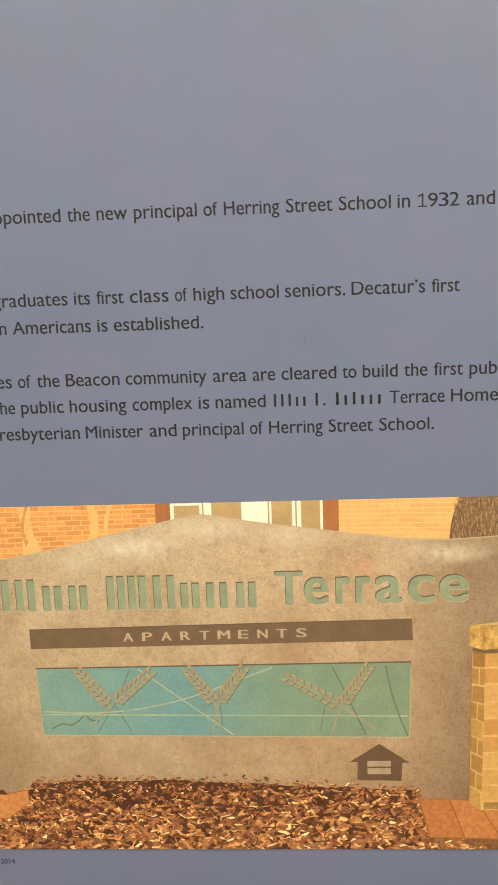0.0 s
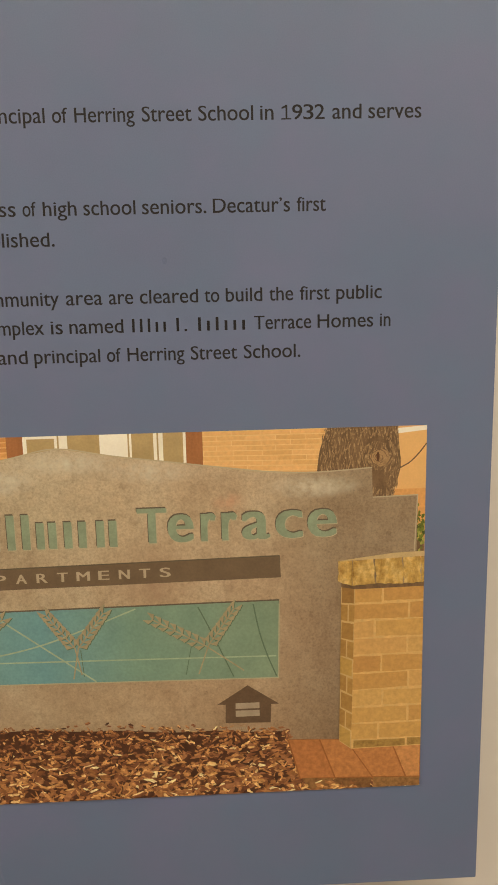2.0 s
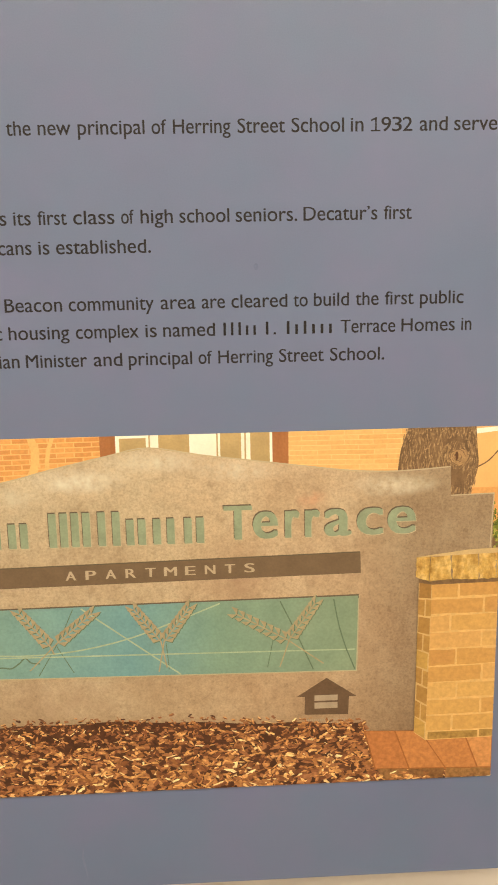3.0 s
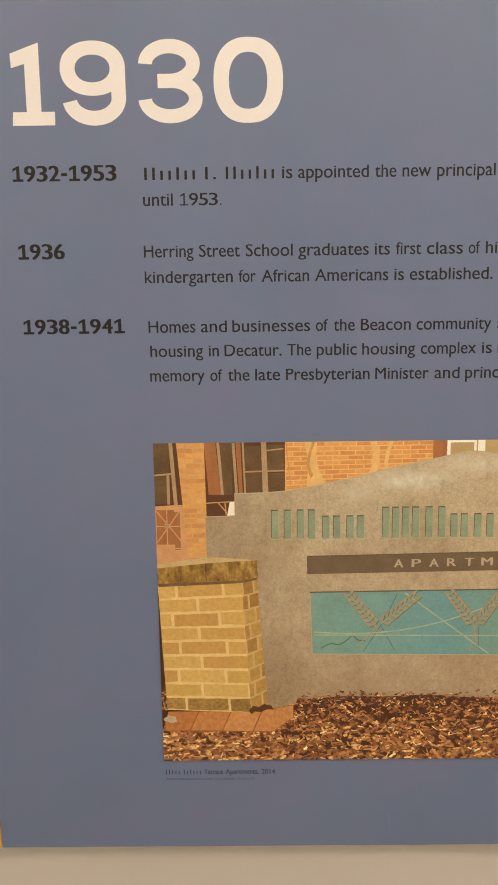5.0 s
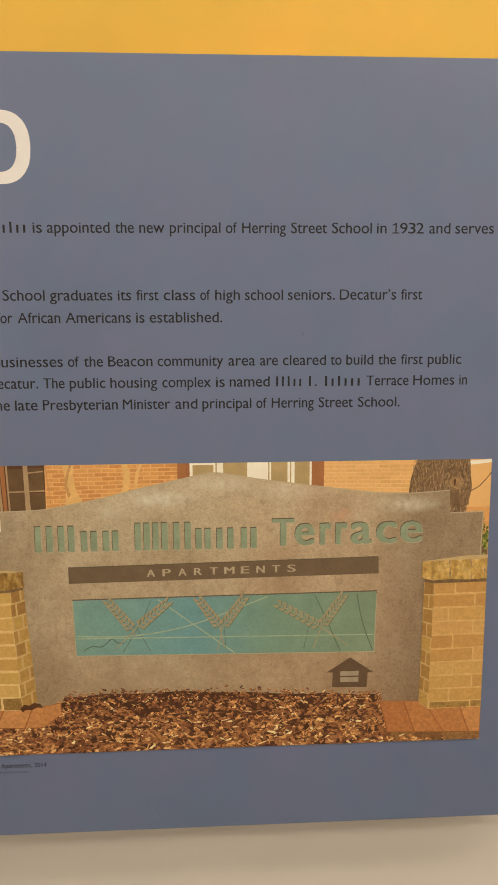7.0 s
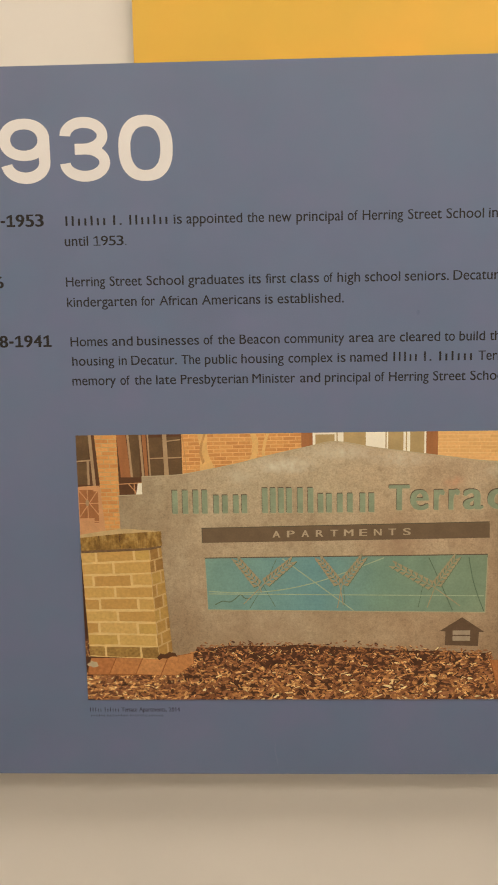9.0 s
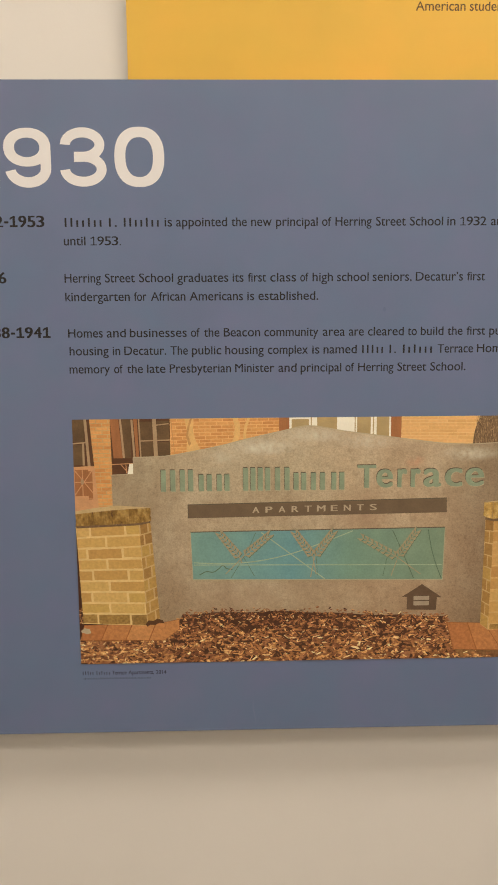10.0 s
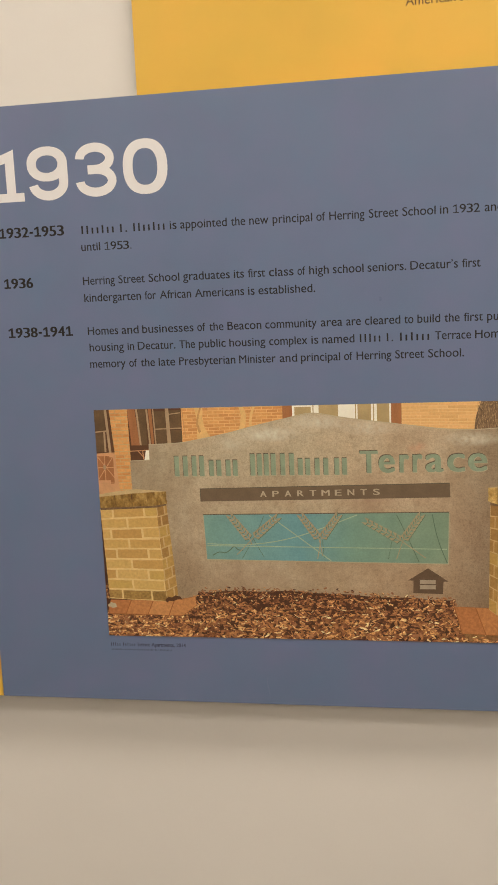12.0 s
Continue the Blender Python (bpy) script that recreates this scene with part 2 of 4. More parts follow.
PAVER = chip_mat("printed_paver", [(0.0, ink(172, 105, 57)), (0.5, ink(184, 119, 66)), (1.0, ink(196, 133, 77))], grain=0.5)
PAVER_EDGE = chip_mat("printed_paver_edge", [(0.0, ink(122, 82, 46)), (1.0, ink(150, 106, 60))], grain=0.9)
PAVER_GAP = print_mat("printed_paver_joint", ink(146, 86, 42), 0.2, 80)
HOUSE = chip_mat("printed_house_brick", [(0.0, ink(196, 128, 68)), (0.5, ink(208, 143, 78)), (1.0, ink(215, 152, 86))], grain=0.3)
HOUSE_GAP = print_mat("printed_house_mortar", ink(222, 166, 100), 0.08, 60)
HOUSE_PALE = chip_mat("printed_pale_brick", [(0.0, ink(212, 156, 90)), (0.5, ink(219, 164, 98)), (1.0, ink(224, 170, 104))], grain=0.25)
HOUSE_PALE_GAP = print_mat("printed_pale_mortar", ink(228, 182, 118), 0.06, 60)
CREAM = print_mat("printed_bare_vine", ink(216, 168, 100), 0.12, 70)
TAN = print_mat("printed_tan_wall", ink(220, 166, 100), 0.06, 30)
PORCH = print_mat("printed_porch_shade", ink(86, 52, 28), 0.2, 50)
GLASS = print_mat("printed_dark_glass", ink(98, 72, 44), 0.3, 40)
GLASS_PALE = print_mat("printed_pale_glass", ink(172, 142, 92), 0.12, 40)
FRAME_PALE = print_mat("printed_pale_frame", ink(166, 134, 96), 0.14, 60)
FRAME_WHITE = print_mat("printed_white_frame", ink(236, 218, 188), 0.05, 60)
POST = print_mat("printed_wood_post", ink(154, 96, 54), 0.18, 80, stretch=(1, 1, 0.2))
RAIL = print_mat("printed_railing", ink(196, 140, 92), 0.1, 80)
BARK = chip_mat("printed_bark", [(0.0, ink(124, 94, 62)), (0.4, ink(140, 108, 72)), (0.75, ink(156, 122, 82)), (1.0, ink(172, 138, 96))], grain=0.7)
BARK_GAP = print_mat("printed_bark_furrow", ink(110, 82, 54), 0.25, 120, stretch=(1, 1, 0.3))
KNOT = print_mat("printed_knot", ink(160, 122, 80), 0.25, 160, 700)
LEAF = chip_mat("printed_leaf", [(0.0, ink(60, 70, 20)), (0.6, ink(110, 116, 40)), (1.0, ink(156, 150, 70))])
LETTER = print_mat("printed_green_letter", ink(132, 141, 109), 0.14, 50)
CUT_DARK = print_mat("printed_cut_shadow", ink(92, 78, 58), 0.1, 80)
CUT_LIGHT = print_mat("printed_cut_rim", ink(176, 156, 120), 0.08, 80)
BAR = print_mat("printed_brown_bar", ink(106, 84, 60), 0.10, 50)
BAR_TEXT = print_mat("printed_bar_letter", ink(172, 150, 118), 0.08, 80)
WHEAT = print_mat("printed_wheat", ink(156, 136, 100), 0.15, 120)
WHEAT_DARK = print_mat("printed_wheat_dark", ink(88, 104, 78), 0.1, 80)
LINE = print_mat("printed_pale_line", ink(152, 162, 126), 0.14, 80)
LOGO = print_mat("printed_logo_bronze", ink(96, 72, 50), 0.15, 90)
LOGO_BAR = print_mat("printed_logo_bar", ink(160, 138, 110), 0.1, 90)

# ---- building helpers ----
LEAF_STEP = 4e-5  # thickness of one printed layer


def at(x, z, layer):
    """A point of the panel's face: millimetres from the photograph's lower corner."""
    return Vector((x / 1000, -layer * LEAF_STEP, BASE + z / 1000))


def mesh_of(name, bm):
    me = bpy.data.meshes.new(name)
    bmesh.ops.recalc_face_normals(bm, faces=bm.faces)
    bm.to_mesh(me)
    bm.free()
    return me


def part(name, bm, material, parent=None, label=""):
    me = bm if isinstance(bm, bpy.types.Mesh) else mesh_of(name, bm)
    me.materials.clear()
    me.materials.append(material)
    ob = new(name, me)
    ob.parent = parent
    if label:
        tagged(ob, label)
    return ob


def box(bm, lo, hi, bevel=0.0):
    ret = bmesh.ops.create_cube(bm, size=1.0)
    c = [(a + b) / 2 for a, b in zip(lo, hi)]
    s = [b - a for a, b in zip(lo, hi)]
    for v in ret["verts"]:
        v.co = Vector((c[0] + v.co.x * s[0], c[1] + v.co.y * s[1], c[2] + v.co.z * s[2]))
    if bevel:
        edges = list({e for v in ret["verts"] for e in v.link_edges})
        bmesh.ops.bevel(bm, geom=edges, offset=bevel, segments=2, affect="EDGES")
    return bm


def face(bm, pts, layer):
    """A flat printed shape that faces the room."""
    area = sum(a[0] * b[1] - b[0] * a[1] for a, b in zip(pts, pts[1:] + pts[:1]))
    if area < 0:
        pts = pts[::-1]
    return bm.faces.new([bm.verts.new(at(x, z, layer)) for x, z in pts])


def flat(bm):
    """A mesh of printed shapes: all face the room."""
    me = bpy.data.meshes.new("print")
    bm.to_mesh(me)
    bm.free()
    return me


def sheet(name, shapes, layer, material, parent, label=""):
    bm = bmesh.new()
    for pts in shapes:
        face(bm, list(pts), layer)
    return part(name, flat(bm), material, parent, label)


def rect(x0, z0, x1, z1):
    return [(x0, z0), (x1, z0), (x1, z1), (x0, z1)]


def ribbon(bm, path, width, layer):
    """A stroke of even or tapering width along a path."""
    n = len(path)
    widths = width if isinstance(width, (list, tuple)) else [width] * n
    sides = []
    for i, (x, z) in enumerate(path):
        a, b = path[max(0, i - 1)], path[min(n - 1, i + 1)]
        dx, dz = b[0] - a[0], b[1] - a[1]
        k = math.hypot(dx, dz) or 1
        w = widths[i] / 2
        sides.append(((x - dz / k * w, z + dx / k * w), (x + dz / k * w, z - dx / k * w)))
    for (p, q), (r, s) in zip(sides, sides[1:]):
        face(bm, [q, s, r, p], layer)


def arc(cx, cz, rx, rz, a0, a1, n=28):
    return [(cx + rx * math.cos(radians(a0 + (a1 - a0) * i / n)), cz + rz * math.sin(radians(a0 + (a1 - a0) * i / n))) for i in range(n + 1)]


def loop_shape(cx, cz, rx, rz, power=2.0, n=64):
    out = []
    for i in range(n):
        a = 2 * math.pi * i / n
        c, s = math.cos(a), math.sin(a)
        out.append((cx + rx * math.copysign(abs(c) ** (2 / power), c), cz + rz * math.copysign(abs(s) ** (2 / power), s)))
    return out


def ring(bm, outer, inner, layer):
    n = len(outer)
    for i in range(n):
        j = (i + 1) % n
        face(bm, [outer[i], outer[j], inner[j], inner[i]], layer)


def smooth(pts, steps=6):
    """A smooth line through a few points."""
    out = []
    for i in range(len(pts) - 1):
        p0, p1, p2, p3 = pts[max(0, i - 1)], pts[i], pts[i + 1], pts[min(len(pts) - 1, i + 2)]
        for k in range(steps):
            t = k / steps
            out.append(tuple(0.5 * (2 * b + (c - a) * t + (2 * a - 5 * b + 4 * c - d) * t * t + (3 * b - a - 3 * c + d) * t ** 3) for a, b, c, d in zip(p0, p1, p2, p3)))
    return out + [pts[-1]]


def glyphs(text):
    """Raw outline mesh of a piece of type in the built-in font."""
    cu = bpy.data.curves.new("type", "FONT")
    cu.body, cu.resolution_u = text, 4
    ob = new("type", cu)
    bpy.context.view_layer.update()
    me = bpy.data.meshes.new_from_object(ob.evaluated_get(bpy.context.evaluated_depsgraph_get()))
    bpy.data.objects.remove(ob)
    bpy.data.curves.remove(cu)
    return me


def height_of(text):
    me = glyphs(text)
    h = max(v.co.y for v in me.vertices)
    bpy.data.meshes.remove(me)
    return h


CAP_UNITS, X_UNITS = height_of("H"), height_of("x")


def type_into(bm, text, x0, x1, z, cap, layer, dx=0.0, dz=0.0, low=0.735, fit=0.0):
    """Sets text between x0 and x1 on the baseline z. low: height of the small letters against the capitals; fit: the exact height of a single letter."""
    me = glyphs(text)
    xs, ys = [v.co.x for v in me.vertices], [v.co.y for v in me.vertices]
    lo, hi = min(xs), max(xs)
    bottom, top = min(ys), max(ys)
    has_small = any(c.islower() for c in text)
    verts = []
    for v in me.vertices:
        f = (v.co.x - lo) / (hi - lo)
        y = v.co.y
        if fit:
            h = (y - bottom) / (top - bottom) * fit
        elif not has_small or y < 0:
            h = y / CAP_UNITS * cap
        elif y <= X_UNITS:
            h = y / X_UNITS * low * cap
        else:
            h = (low + (y - X_UNITS) / (CAP_UNITS - X_UNITS) * (1 - low)) * cap
        verts.append(bm.verts.new(at(x0 + (x1 - x0) * f + dx, z + h + dz, layer)))
    for p in me.polygons:
        try:
            f = bm.faces.new([verts[i] for i in p.vertices])
            f.normal_update()
            if f.normal.y > 0:
                f.normal_flip()
        except ValueError:
            pass
    bpy.data.meshes.remove(me)


def heavy_into(bm, text, x0, x1, z, cap, layer, weight, passes=2, **k):
    """Bolder type: the same outline set several times, a little aside."""
    for i in range(passes):
        f = 2 * i / (passes - 1) - 1
        type_into(bm, text, x0 + weight, x1 - weight, z, cap, layer + 0.12 * i, dx=f * weight + k.get("dx", 0.0), dz=k.get("dz", 0.0), fit=k.get("fit", 0.0))


def bars_into(bm, x0, x1, z, cap, layer, heights, fill=0.32):
    """Plain upright bars in place of a name: one for each letter, tall or low."""
    step = (x1 - x0) / len(heights)
    for i, h in enumerate(heights):
        a = x0 + step * (i + 0.5 - fill / 2)
        face(bm, rect(a, z, a + step * fill, z + cap * h), layer)


def ragged(pts, step, amp):
    """The same outline with a chipped, uneven edge."""
    out = []
    for (ax, az), (bx, bz) in zip(pts, pts[1:] + pts[:1]):
        n = max(1, round(math.hypot(bx - ax, bz - az) / step))
        for k in range(n):
            wob = amp if k else amp * 0.5
            out.append((min(max(ax + (bx - ax) * k / n + random.uniform(-wob, wob), 0), 670), az + (bz - az) * k / n + random.uniform(-wob, wob)))
    return out


def bricks_in(quad, rows, across, gap_u, gap_v, jitter=0.02, shift=0.5, start=0.0):
    """Courses of brick in a four-sided field given as lower left, lower right, upper right, upper left."""
    (ax, az), (bx, bz), (cx, cz), (dx, dz) = quad

    def spot(u, v):
        lo = (ax + (bx - ax) * u, az + (bz - az) * u)
        hi = (dx + (cx - dx) * u, dz + (cz - dz) * u)
        return (lo[0] + (hi[0] - lo[0]) * v, lo[1] + (hi[1] - lo[1]) * v)

    for r in range(rows):
        off = start + (shift * (r % 2) + random.uniform(-jitter, jitter) * 2) / across
        k = -1
        while True:
            u0, u1 = k / across + off, (k + 1) / across + off
            k += 1
            if u0 >= 1:
                break
            u0, u1 = max(0, u0 + gap_u / 2), min(1, u1 - gap_u / 2)
            if u1 - u0 < gap_u:
                continue
            v0, v1 = (r + gap_v / 2) / rows, (r + 1 - gap_v / 2) / rows
            j = [random.uniform(-jitter, jitter) / rows for _ in range(4)]
            yield [spot(u0, v0 + j[0]), spot(u1, v0 + j[1]), spot(u1, v1 + j[2]), spot(u0, v1 + j[3])]


# ---- the room ----
BACK = 0.056     # the wall stands this far behind the blue panel's face


def slab(name, lo, hi, material, label):
    ob = part(name, box(bmesh.new(), lo, hi), material)
    return tagged(ob, label, name.split("_")[0], kind="structure")


slab("wall_north", (-3.0, BACK, 0), (3.5, BACK + 0.15, CEILING), WALL, "cream painted wall behind the display panels")
slab("wall_south", (-3.0, -4.65, 0), (3.5, -4.5, CEILING), WALL, "plain cream painted wall of the room")
slab("wall_east", (3.5, -4.65, 0), (3.65, BACK + 0.15, CEILING), WALL, "plain cream painted wall of the room")
slab("wall_west", (-3.15, -4.65, 0), (-3.0, BACK + 0.15, CEILING), WALL, "plain cream painted wall of the room")
slab("floor", (-3.15, -4.65, -0.1), (3.65, BACK + 0.15, 0), FLOOR, "plain brown vinyl floor of the room")
slab("ceiling", (-3.15, -4.65, CEILING), (3.65, BACK + 0.15, CEILING + 0.1), CEIL, "plain white painted ceiling of the room")


def ceiling_light(x, y):
    thing = new("ceiling_light")
    thing.location = (x, y, CEILING)
    tagged(thing, "flat white ceiling light fixed to the ceiling", "ceiling light", "ceiling lights")
    body = bmesh.new()
    for lo, hi in (((-1.2, -0.3, -0.05), (1.2, -0.27, 0)), ((-1.2, 0.27, -0.05), (1.2, 0.3, 0)), ((-1.2, -0.27, -0.05), (-1.17, 0.27, 0)), ((1.17, -0.27, -0.05), (1.2, 0.27, 0))):
        box(body, lo, hi)
    part("frame", body, METAL, thing)
    part("diffuser", box(bmesh.new(), (-1.17, -0.27, -0.04), (1.17, 0.27, -0.01)), DIFFUSER, thing)


for lx, ly, _w in LAMPS:
    ceiling_light(lx, ly)


# ---- the panels ----
def board(name, x0, z0, x1, z1, material, label, front=0.0):
    """A laminated display board on wall spacers."""
    thing = new(name)
    lo, hi = at(x0, z0, 0), at(x1, z1, 0)
    thing.location = (lo.x, front, lo.z)
    tagged(thing, label, "display panel", "timeline panels")
    w, h = hi.x - lo.x, hi.z - lo.z
    part("face", box(bmesh.new(), (0, 0, 0), (w, 0.003, h), 0.0006), material, thing)
    part("core", box(bmesh.new(), (0.0006, 0.003, 0.0006), (w - 0.0006, 0.012, h - 0.0006)), CORE, thing, "pale board core")
    for fx in (0.12, 0.88):
        for fz in (0.12, 0.88):
            part("spacer", box(bmesh.new(), (w * fx - 0.02, 0.012, h * fz - 0.02), (w * fx + 0.02, BACK - front, h * fz + 0.02)), CORE, thing)
    return thing


blue_panel = board("display_panel", -189.5, -109.2, 730.6, 817.8, BLUE, "blue-grey timeline panel with cream numerals and dark type on the wall")
upper_panel = board("display_panel", 88, 770, 1008, 1270, YELLOW, "golden yellow timeline panel set back above the blue panel", front=0.036)
side_panel = board("display_panel", -640, -109.2, -190.3, 817.8, YELLOW, "golden yellow timeline panel beside the blue panel")


def printed(name, bm, material, thing, label=""):
    """Ink on a panel's face."""
    ob = part(name, flat(bm), material, thing, label)
    ob.matrix_parent_inverse = Matrix.Translation(thing.location).inverted()
    return ob


# large cream numerals
def numeral(bm, label):
    for v in bm.verts:
        v.co.x, v.co.z = 1.0254 * v.co.x - 0.0004, 1.006 * v.co.z - 0.0002
    return printed("numeral", bm, WHITE_INK, blue_panel, label)


bm = bmesh.new()
face(bm, [(-121, 683), (-122, 670.5), (-81.5, 670.5), (-81.5, 683), (-94, 683), (-94, 745.5), (-121, 736), (-120.5, 723), (-108, 726.5), (-108, 683)], 2)
numeral(bm, "cream numeral one with a foot")
bm = bmesh.new()
ring(bm, loop_shape(-44.2, 721.8, 30.6, 24.8, 2.15), loop_shape(-44.4, 721.6, 16.4, 12.4, 2.15), 2)
ribbon(bm, [(-20.5, 722), (-20.4, 712), (-20.4, 703)] + arc(-43.6, 694.5, 23.2, 18.0, 0, -172, 40)[0:], 13.6, 3)
numeral(bm, "cream numeral nine")
bm = bmesh.new()
ribbon(bm, arc(27.8, 725, 22.4, 15.6, 180, -90, 44) + [(22, 709.4), (16.6, 709.4)], 12.9, 2)
ribbon(bm, arc(28.4, 693.4, 23.8, 16.1, 90, -178, 44), 12.9, 3)
numeral(bm, "cream numeral three")
bm = bmesh.new()
ring(bm, loop_shape(101.8, 709, 32.6, 38.8, 2.35), loop_shape(101.6, 708.8, 18.0, 25.6, 2.35), 2)
numeral(bm, "cream numeral zero")


def figures_into(bm, text, x0, x1, z, cap, stem, weight, passes):
    """Figures on even spacing; the figure one has a foot."""
    units = [{"-": 0.62, ".": 0.36}.get(c, 1.0) for c in text]
    step = (x1 - x0) / sum(units)
    thin = stem * 0.72
    x = x0
    for c, u in zip(text, units):
        w = step * u
        if c == "1":
            m = x + w * 0.54
            lo, hi = m - stem / 2, m + stem / 2
            face(bm, [(x + 0.08 * w, z), (x + 0.96 * w, z), (x + 0.96 * w, z + thin), (hi, z + thin), (hi, z + cap), (lo + stem * 0.35, z + cap),
                      (x + 0.10 * w, z + cap * 0.83), (x + 0.10 * w, z + cap * 0.83 - thin * 1.2), (lo, z + cap * 0.86 - thin * 0.4), (lo, z + thin), (x + 0.08 * w, z + thin)], 2)
        elif c == "-":
            face(bm, rect(x + 0.12 * w, z + cap * 0.33, x + 0.88 * w, z + cap * 0.52), 2)
        elif c == ".":
            face(bm, rect(x + 0.45 * w, z, x + 0.45 * w + stem, z + stem), 2)
        else:
            heavy_into(bm, c, x + 0.04 * w, x + 0.96 * w, z, cap, 2, weight, passes)
        x += w


def date_label(text, x0, x1, z, cap):
    bm = bmesh.new()
    figures_into(bm, text, x0, x1, z, cap, 3.3, 0.75, 5)
    printed("date_label", bm, DARK_INK, blue_panel, "bold dark date")


date_label("1932-1953", -130, -26, 627.6, 14.7)
date_label("1936", -129, -81, 552.6, 14.7)
date_label("1938-1941", -128.5, -24, 478.0, 14.7)

TALL, LOW = 1.0, 0.74


def text_line(pieces, z, parent=blue_panel, material=BODY_INK, cap=11.7, weight=0.13, gap=0.6, label="line of dark type", depth=0.0):
    """Pieces: (a word or bar heights, from, to)."""
    bm = bmesh.new()
    edges = [[x0, x1] for _w, x0, x1 in pieces]
    space = 0.38 * cap
    for a, b in zip(edges, edges[1:]):
        short = 0.4 * (space - (b[0] - a[1]))
        a[1], b[0] = a[1] - short, b[0] + short
    for (what, _a, _b), (x0, x1) in zip(pieces, edges):
        if isinstance(what, str) and what[0] == "1":
            figures_into(bm, what, x0 + gap, x1 - gap, z, cap, 1.5, weight, 3)
        elif isinstance(what, str):
            heavy_into(bm, what, x0 + gap, x1 - gap, z, cap, 2, weight, 3)
        else:
            bars_into(bm, x0, x1, z, cap, 2, what)
    for v in bm.verts:
        v.co.y += depth
    return printed("text_line", bm, material, parent, label)


text_line([((TALL, TALL, LOW, LOW, TALL, LOW, LOW), -2, 53), ((TALL, 0.16), 58, 74), ((TALL, TALL, LOW, LOW, TALL, LOW, LOW), 78, 130), ('is', 136, 147), ('appointed', 151, 221), ('the', 227, 248), ('new', 254, 282), ('principal', 288, 345), ('of', 351, 364), ('Herring', 369, 419), ('Street', 425, 467), ('School', 471, 518), ('in', 523, 535), ('1932', 540, 578), ('and', 584, 609), ('serves', 614, 660)], 627.6)
text_line([('until', -2, 28), ('1953.', 34, 77)], 603.0)
text_line([('Herring', -3, 48), ('Street', 52, 94), ('School', 99, 147), ('graduates', 151, 222), ('its', 228, 243), ('first', 249, 275), ('class', 279, 316), ('of', 321, 333), ('high', 338, 367), ('school', 372, 417), ('seniors.', 421, 477), ('Decatur’s', 481, 548), ('first', 553, 579)], 553.0)
text_line([('kindergarten', -3, 86), ('for', 92, 109), ('African', 115, 163), ('Americans', 168, 242), ('is', 248, 258), ('established.', 263, 347)], 527.8)
text_line([('Homes', -1, 48), ('and', 52, 80), ('businesses', 84, 164), ('of', 169, 182), ('the', 187, 209), ('Beacon', 215, 266), ('community', 271, 347), ('area', 353, 385), ('are', 389, 411), ('cleared', 416, 468), ('to', 471, 486), ('build', 490, 523), ('the', 528, 550), ('first', 555, 582), ('public', 587, 628)], 478.0)
text_line([('housing', 0, 55), ('in', 60, 71), ('Decatur.', 76, 135), ('The', 140, 165), ('public', 170, 212), ('housing', 216, 271), ('complex', 276, 333), ('is', 338, 349), ('named', 354, 401), ((TALL, TALL, TALL, LOW, LOW), 407, 440), ((TALL, 0.16), 445, 458), ((TALL, LOW, TALL, LOW, LOW, LOW), 464, 509), ('Terrace', 515, 566), ('Homes', 570, 620), ('in', 626, 636)], 453.4)
text_line([('memory', -1, 56), ('of', 61, 74), ('the', 79, 102), ('late', 107, 133), ('Presbyterian', 139, 225), ('Minister', 230, 285), ('and', 291, 317), ('principal', 322, 380), ('of', 385, 398), ('Herring', 403, 454), ('Street', 458, 500), ('School.', 505, 556)], 428.2)
text_line([((TALL, TALL, TALL, LOW, LOW), 0.5, 18), ((TALL, LOW, TALL, LOW, LOW, LOW), 21, 42), ("Terrace", 45, 66), ("Apartments,", 69, 106), ("2014", 110, 125)], -17.6, cap=5.8, gap=0.2, weight=0.2, material=CAPTION_INK, label="small caption under the photograph")
text_line([((LOW,) * 9, 2, 22), ((LOW,) * 14, 24, 54), ((LOW,) * 11, 56, 80), ((LOW,) * 9, 82, 102)], -24.8, cap=3.6, material=CAPTION_INK, label="tiny illegible credit line")
text_line([("American", 480, 549), ("students.", 554, 616)], 915.0, parent=upper_panel, material=BROWN_INK, label="line of dark brown type", depth=0.036)

bm = bmesh.new()
ribbon(bm, smooth([(254, -62), (253, -72), (255, -84), (257, -98)]), [0.4 + 1.6 * math.sin(math.pi * i / 18) for i in range(19)], 1.5)
printed("scuff", bm, SCUFF, blue_panel, "faint pale scuff mark")
bm = bmesh.new()
face(bm, loop_shape(439, 514, 2.2, 3.0, 2, 16), 1.5)
printed("smudge", bm, SMUDGE, blue_panel, "small dark smudge")

# ---- the printed photograph ----
PW, PH = 670, 361.7
photo = new("photograph_print")
photo.location, photo.scale = (0, 0, BASE), (1, 1, 363.4 / PH)
tagged(photo, "colour photograph of a stone entrance sign printed on the blue panel", "photograph")


def pic(name, bm, material, label=""):
    ob = part(name, flat(bm), material, photo, label)
    ob.matrix_parent_inverse = Matrix.Translation((0, 0, -BASE))
    return ob


def shapes(name, polys, layer, material, label=""):
    for i, p in enumerate(polys):
        bm = bmesh.new()
        face(bm, list(p), layer + 0.05 * i)
        pic(name, bm, material, label)


def bricks(name, fields, layer, material, label="", rag=0.0, **k):
    for quad, rows, across, gu, gv in fields:
        for p in bricks_in(quad, rows, across, gu, gv, **k):
            bm = bmesh.new()
            face(bm, ragged(p, 5.0, rag) if rag else p, layer)
            pic(name, bm, material, label)
            label = ""


shapes("ground", [rect(0, 0, PW, 120)], 3, EARTH, "dark earth under bark mulch")
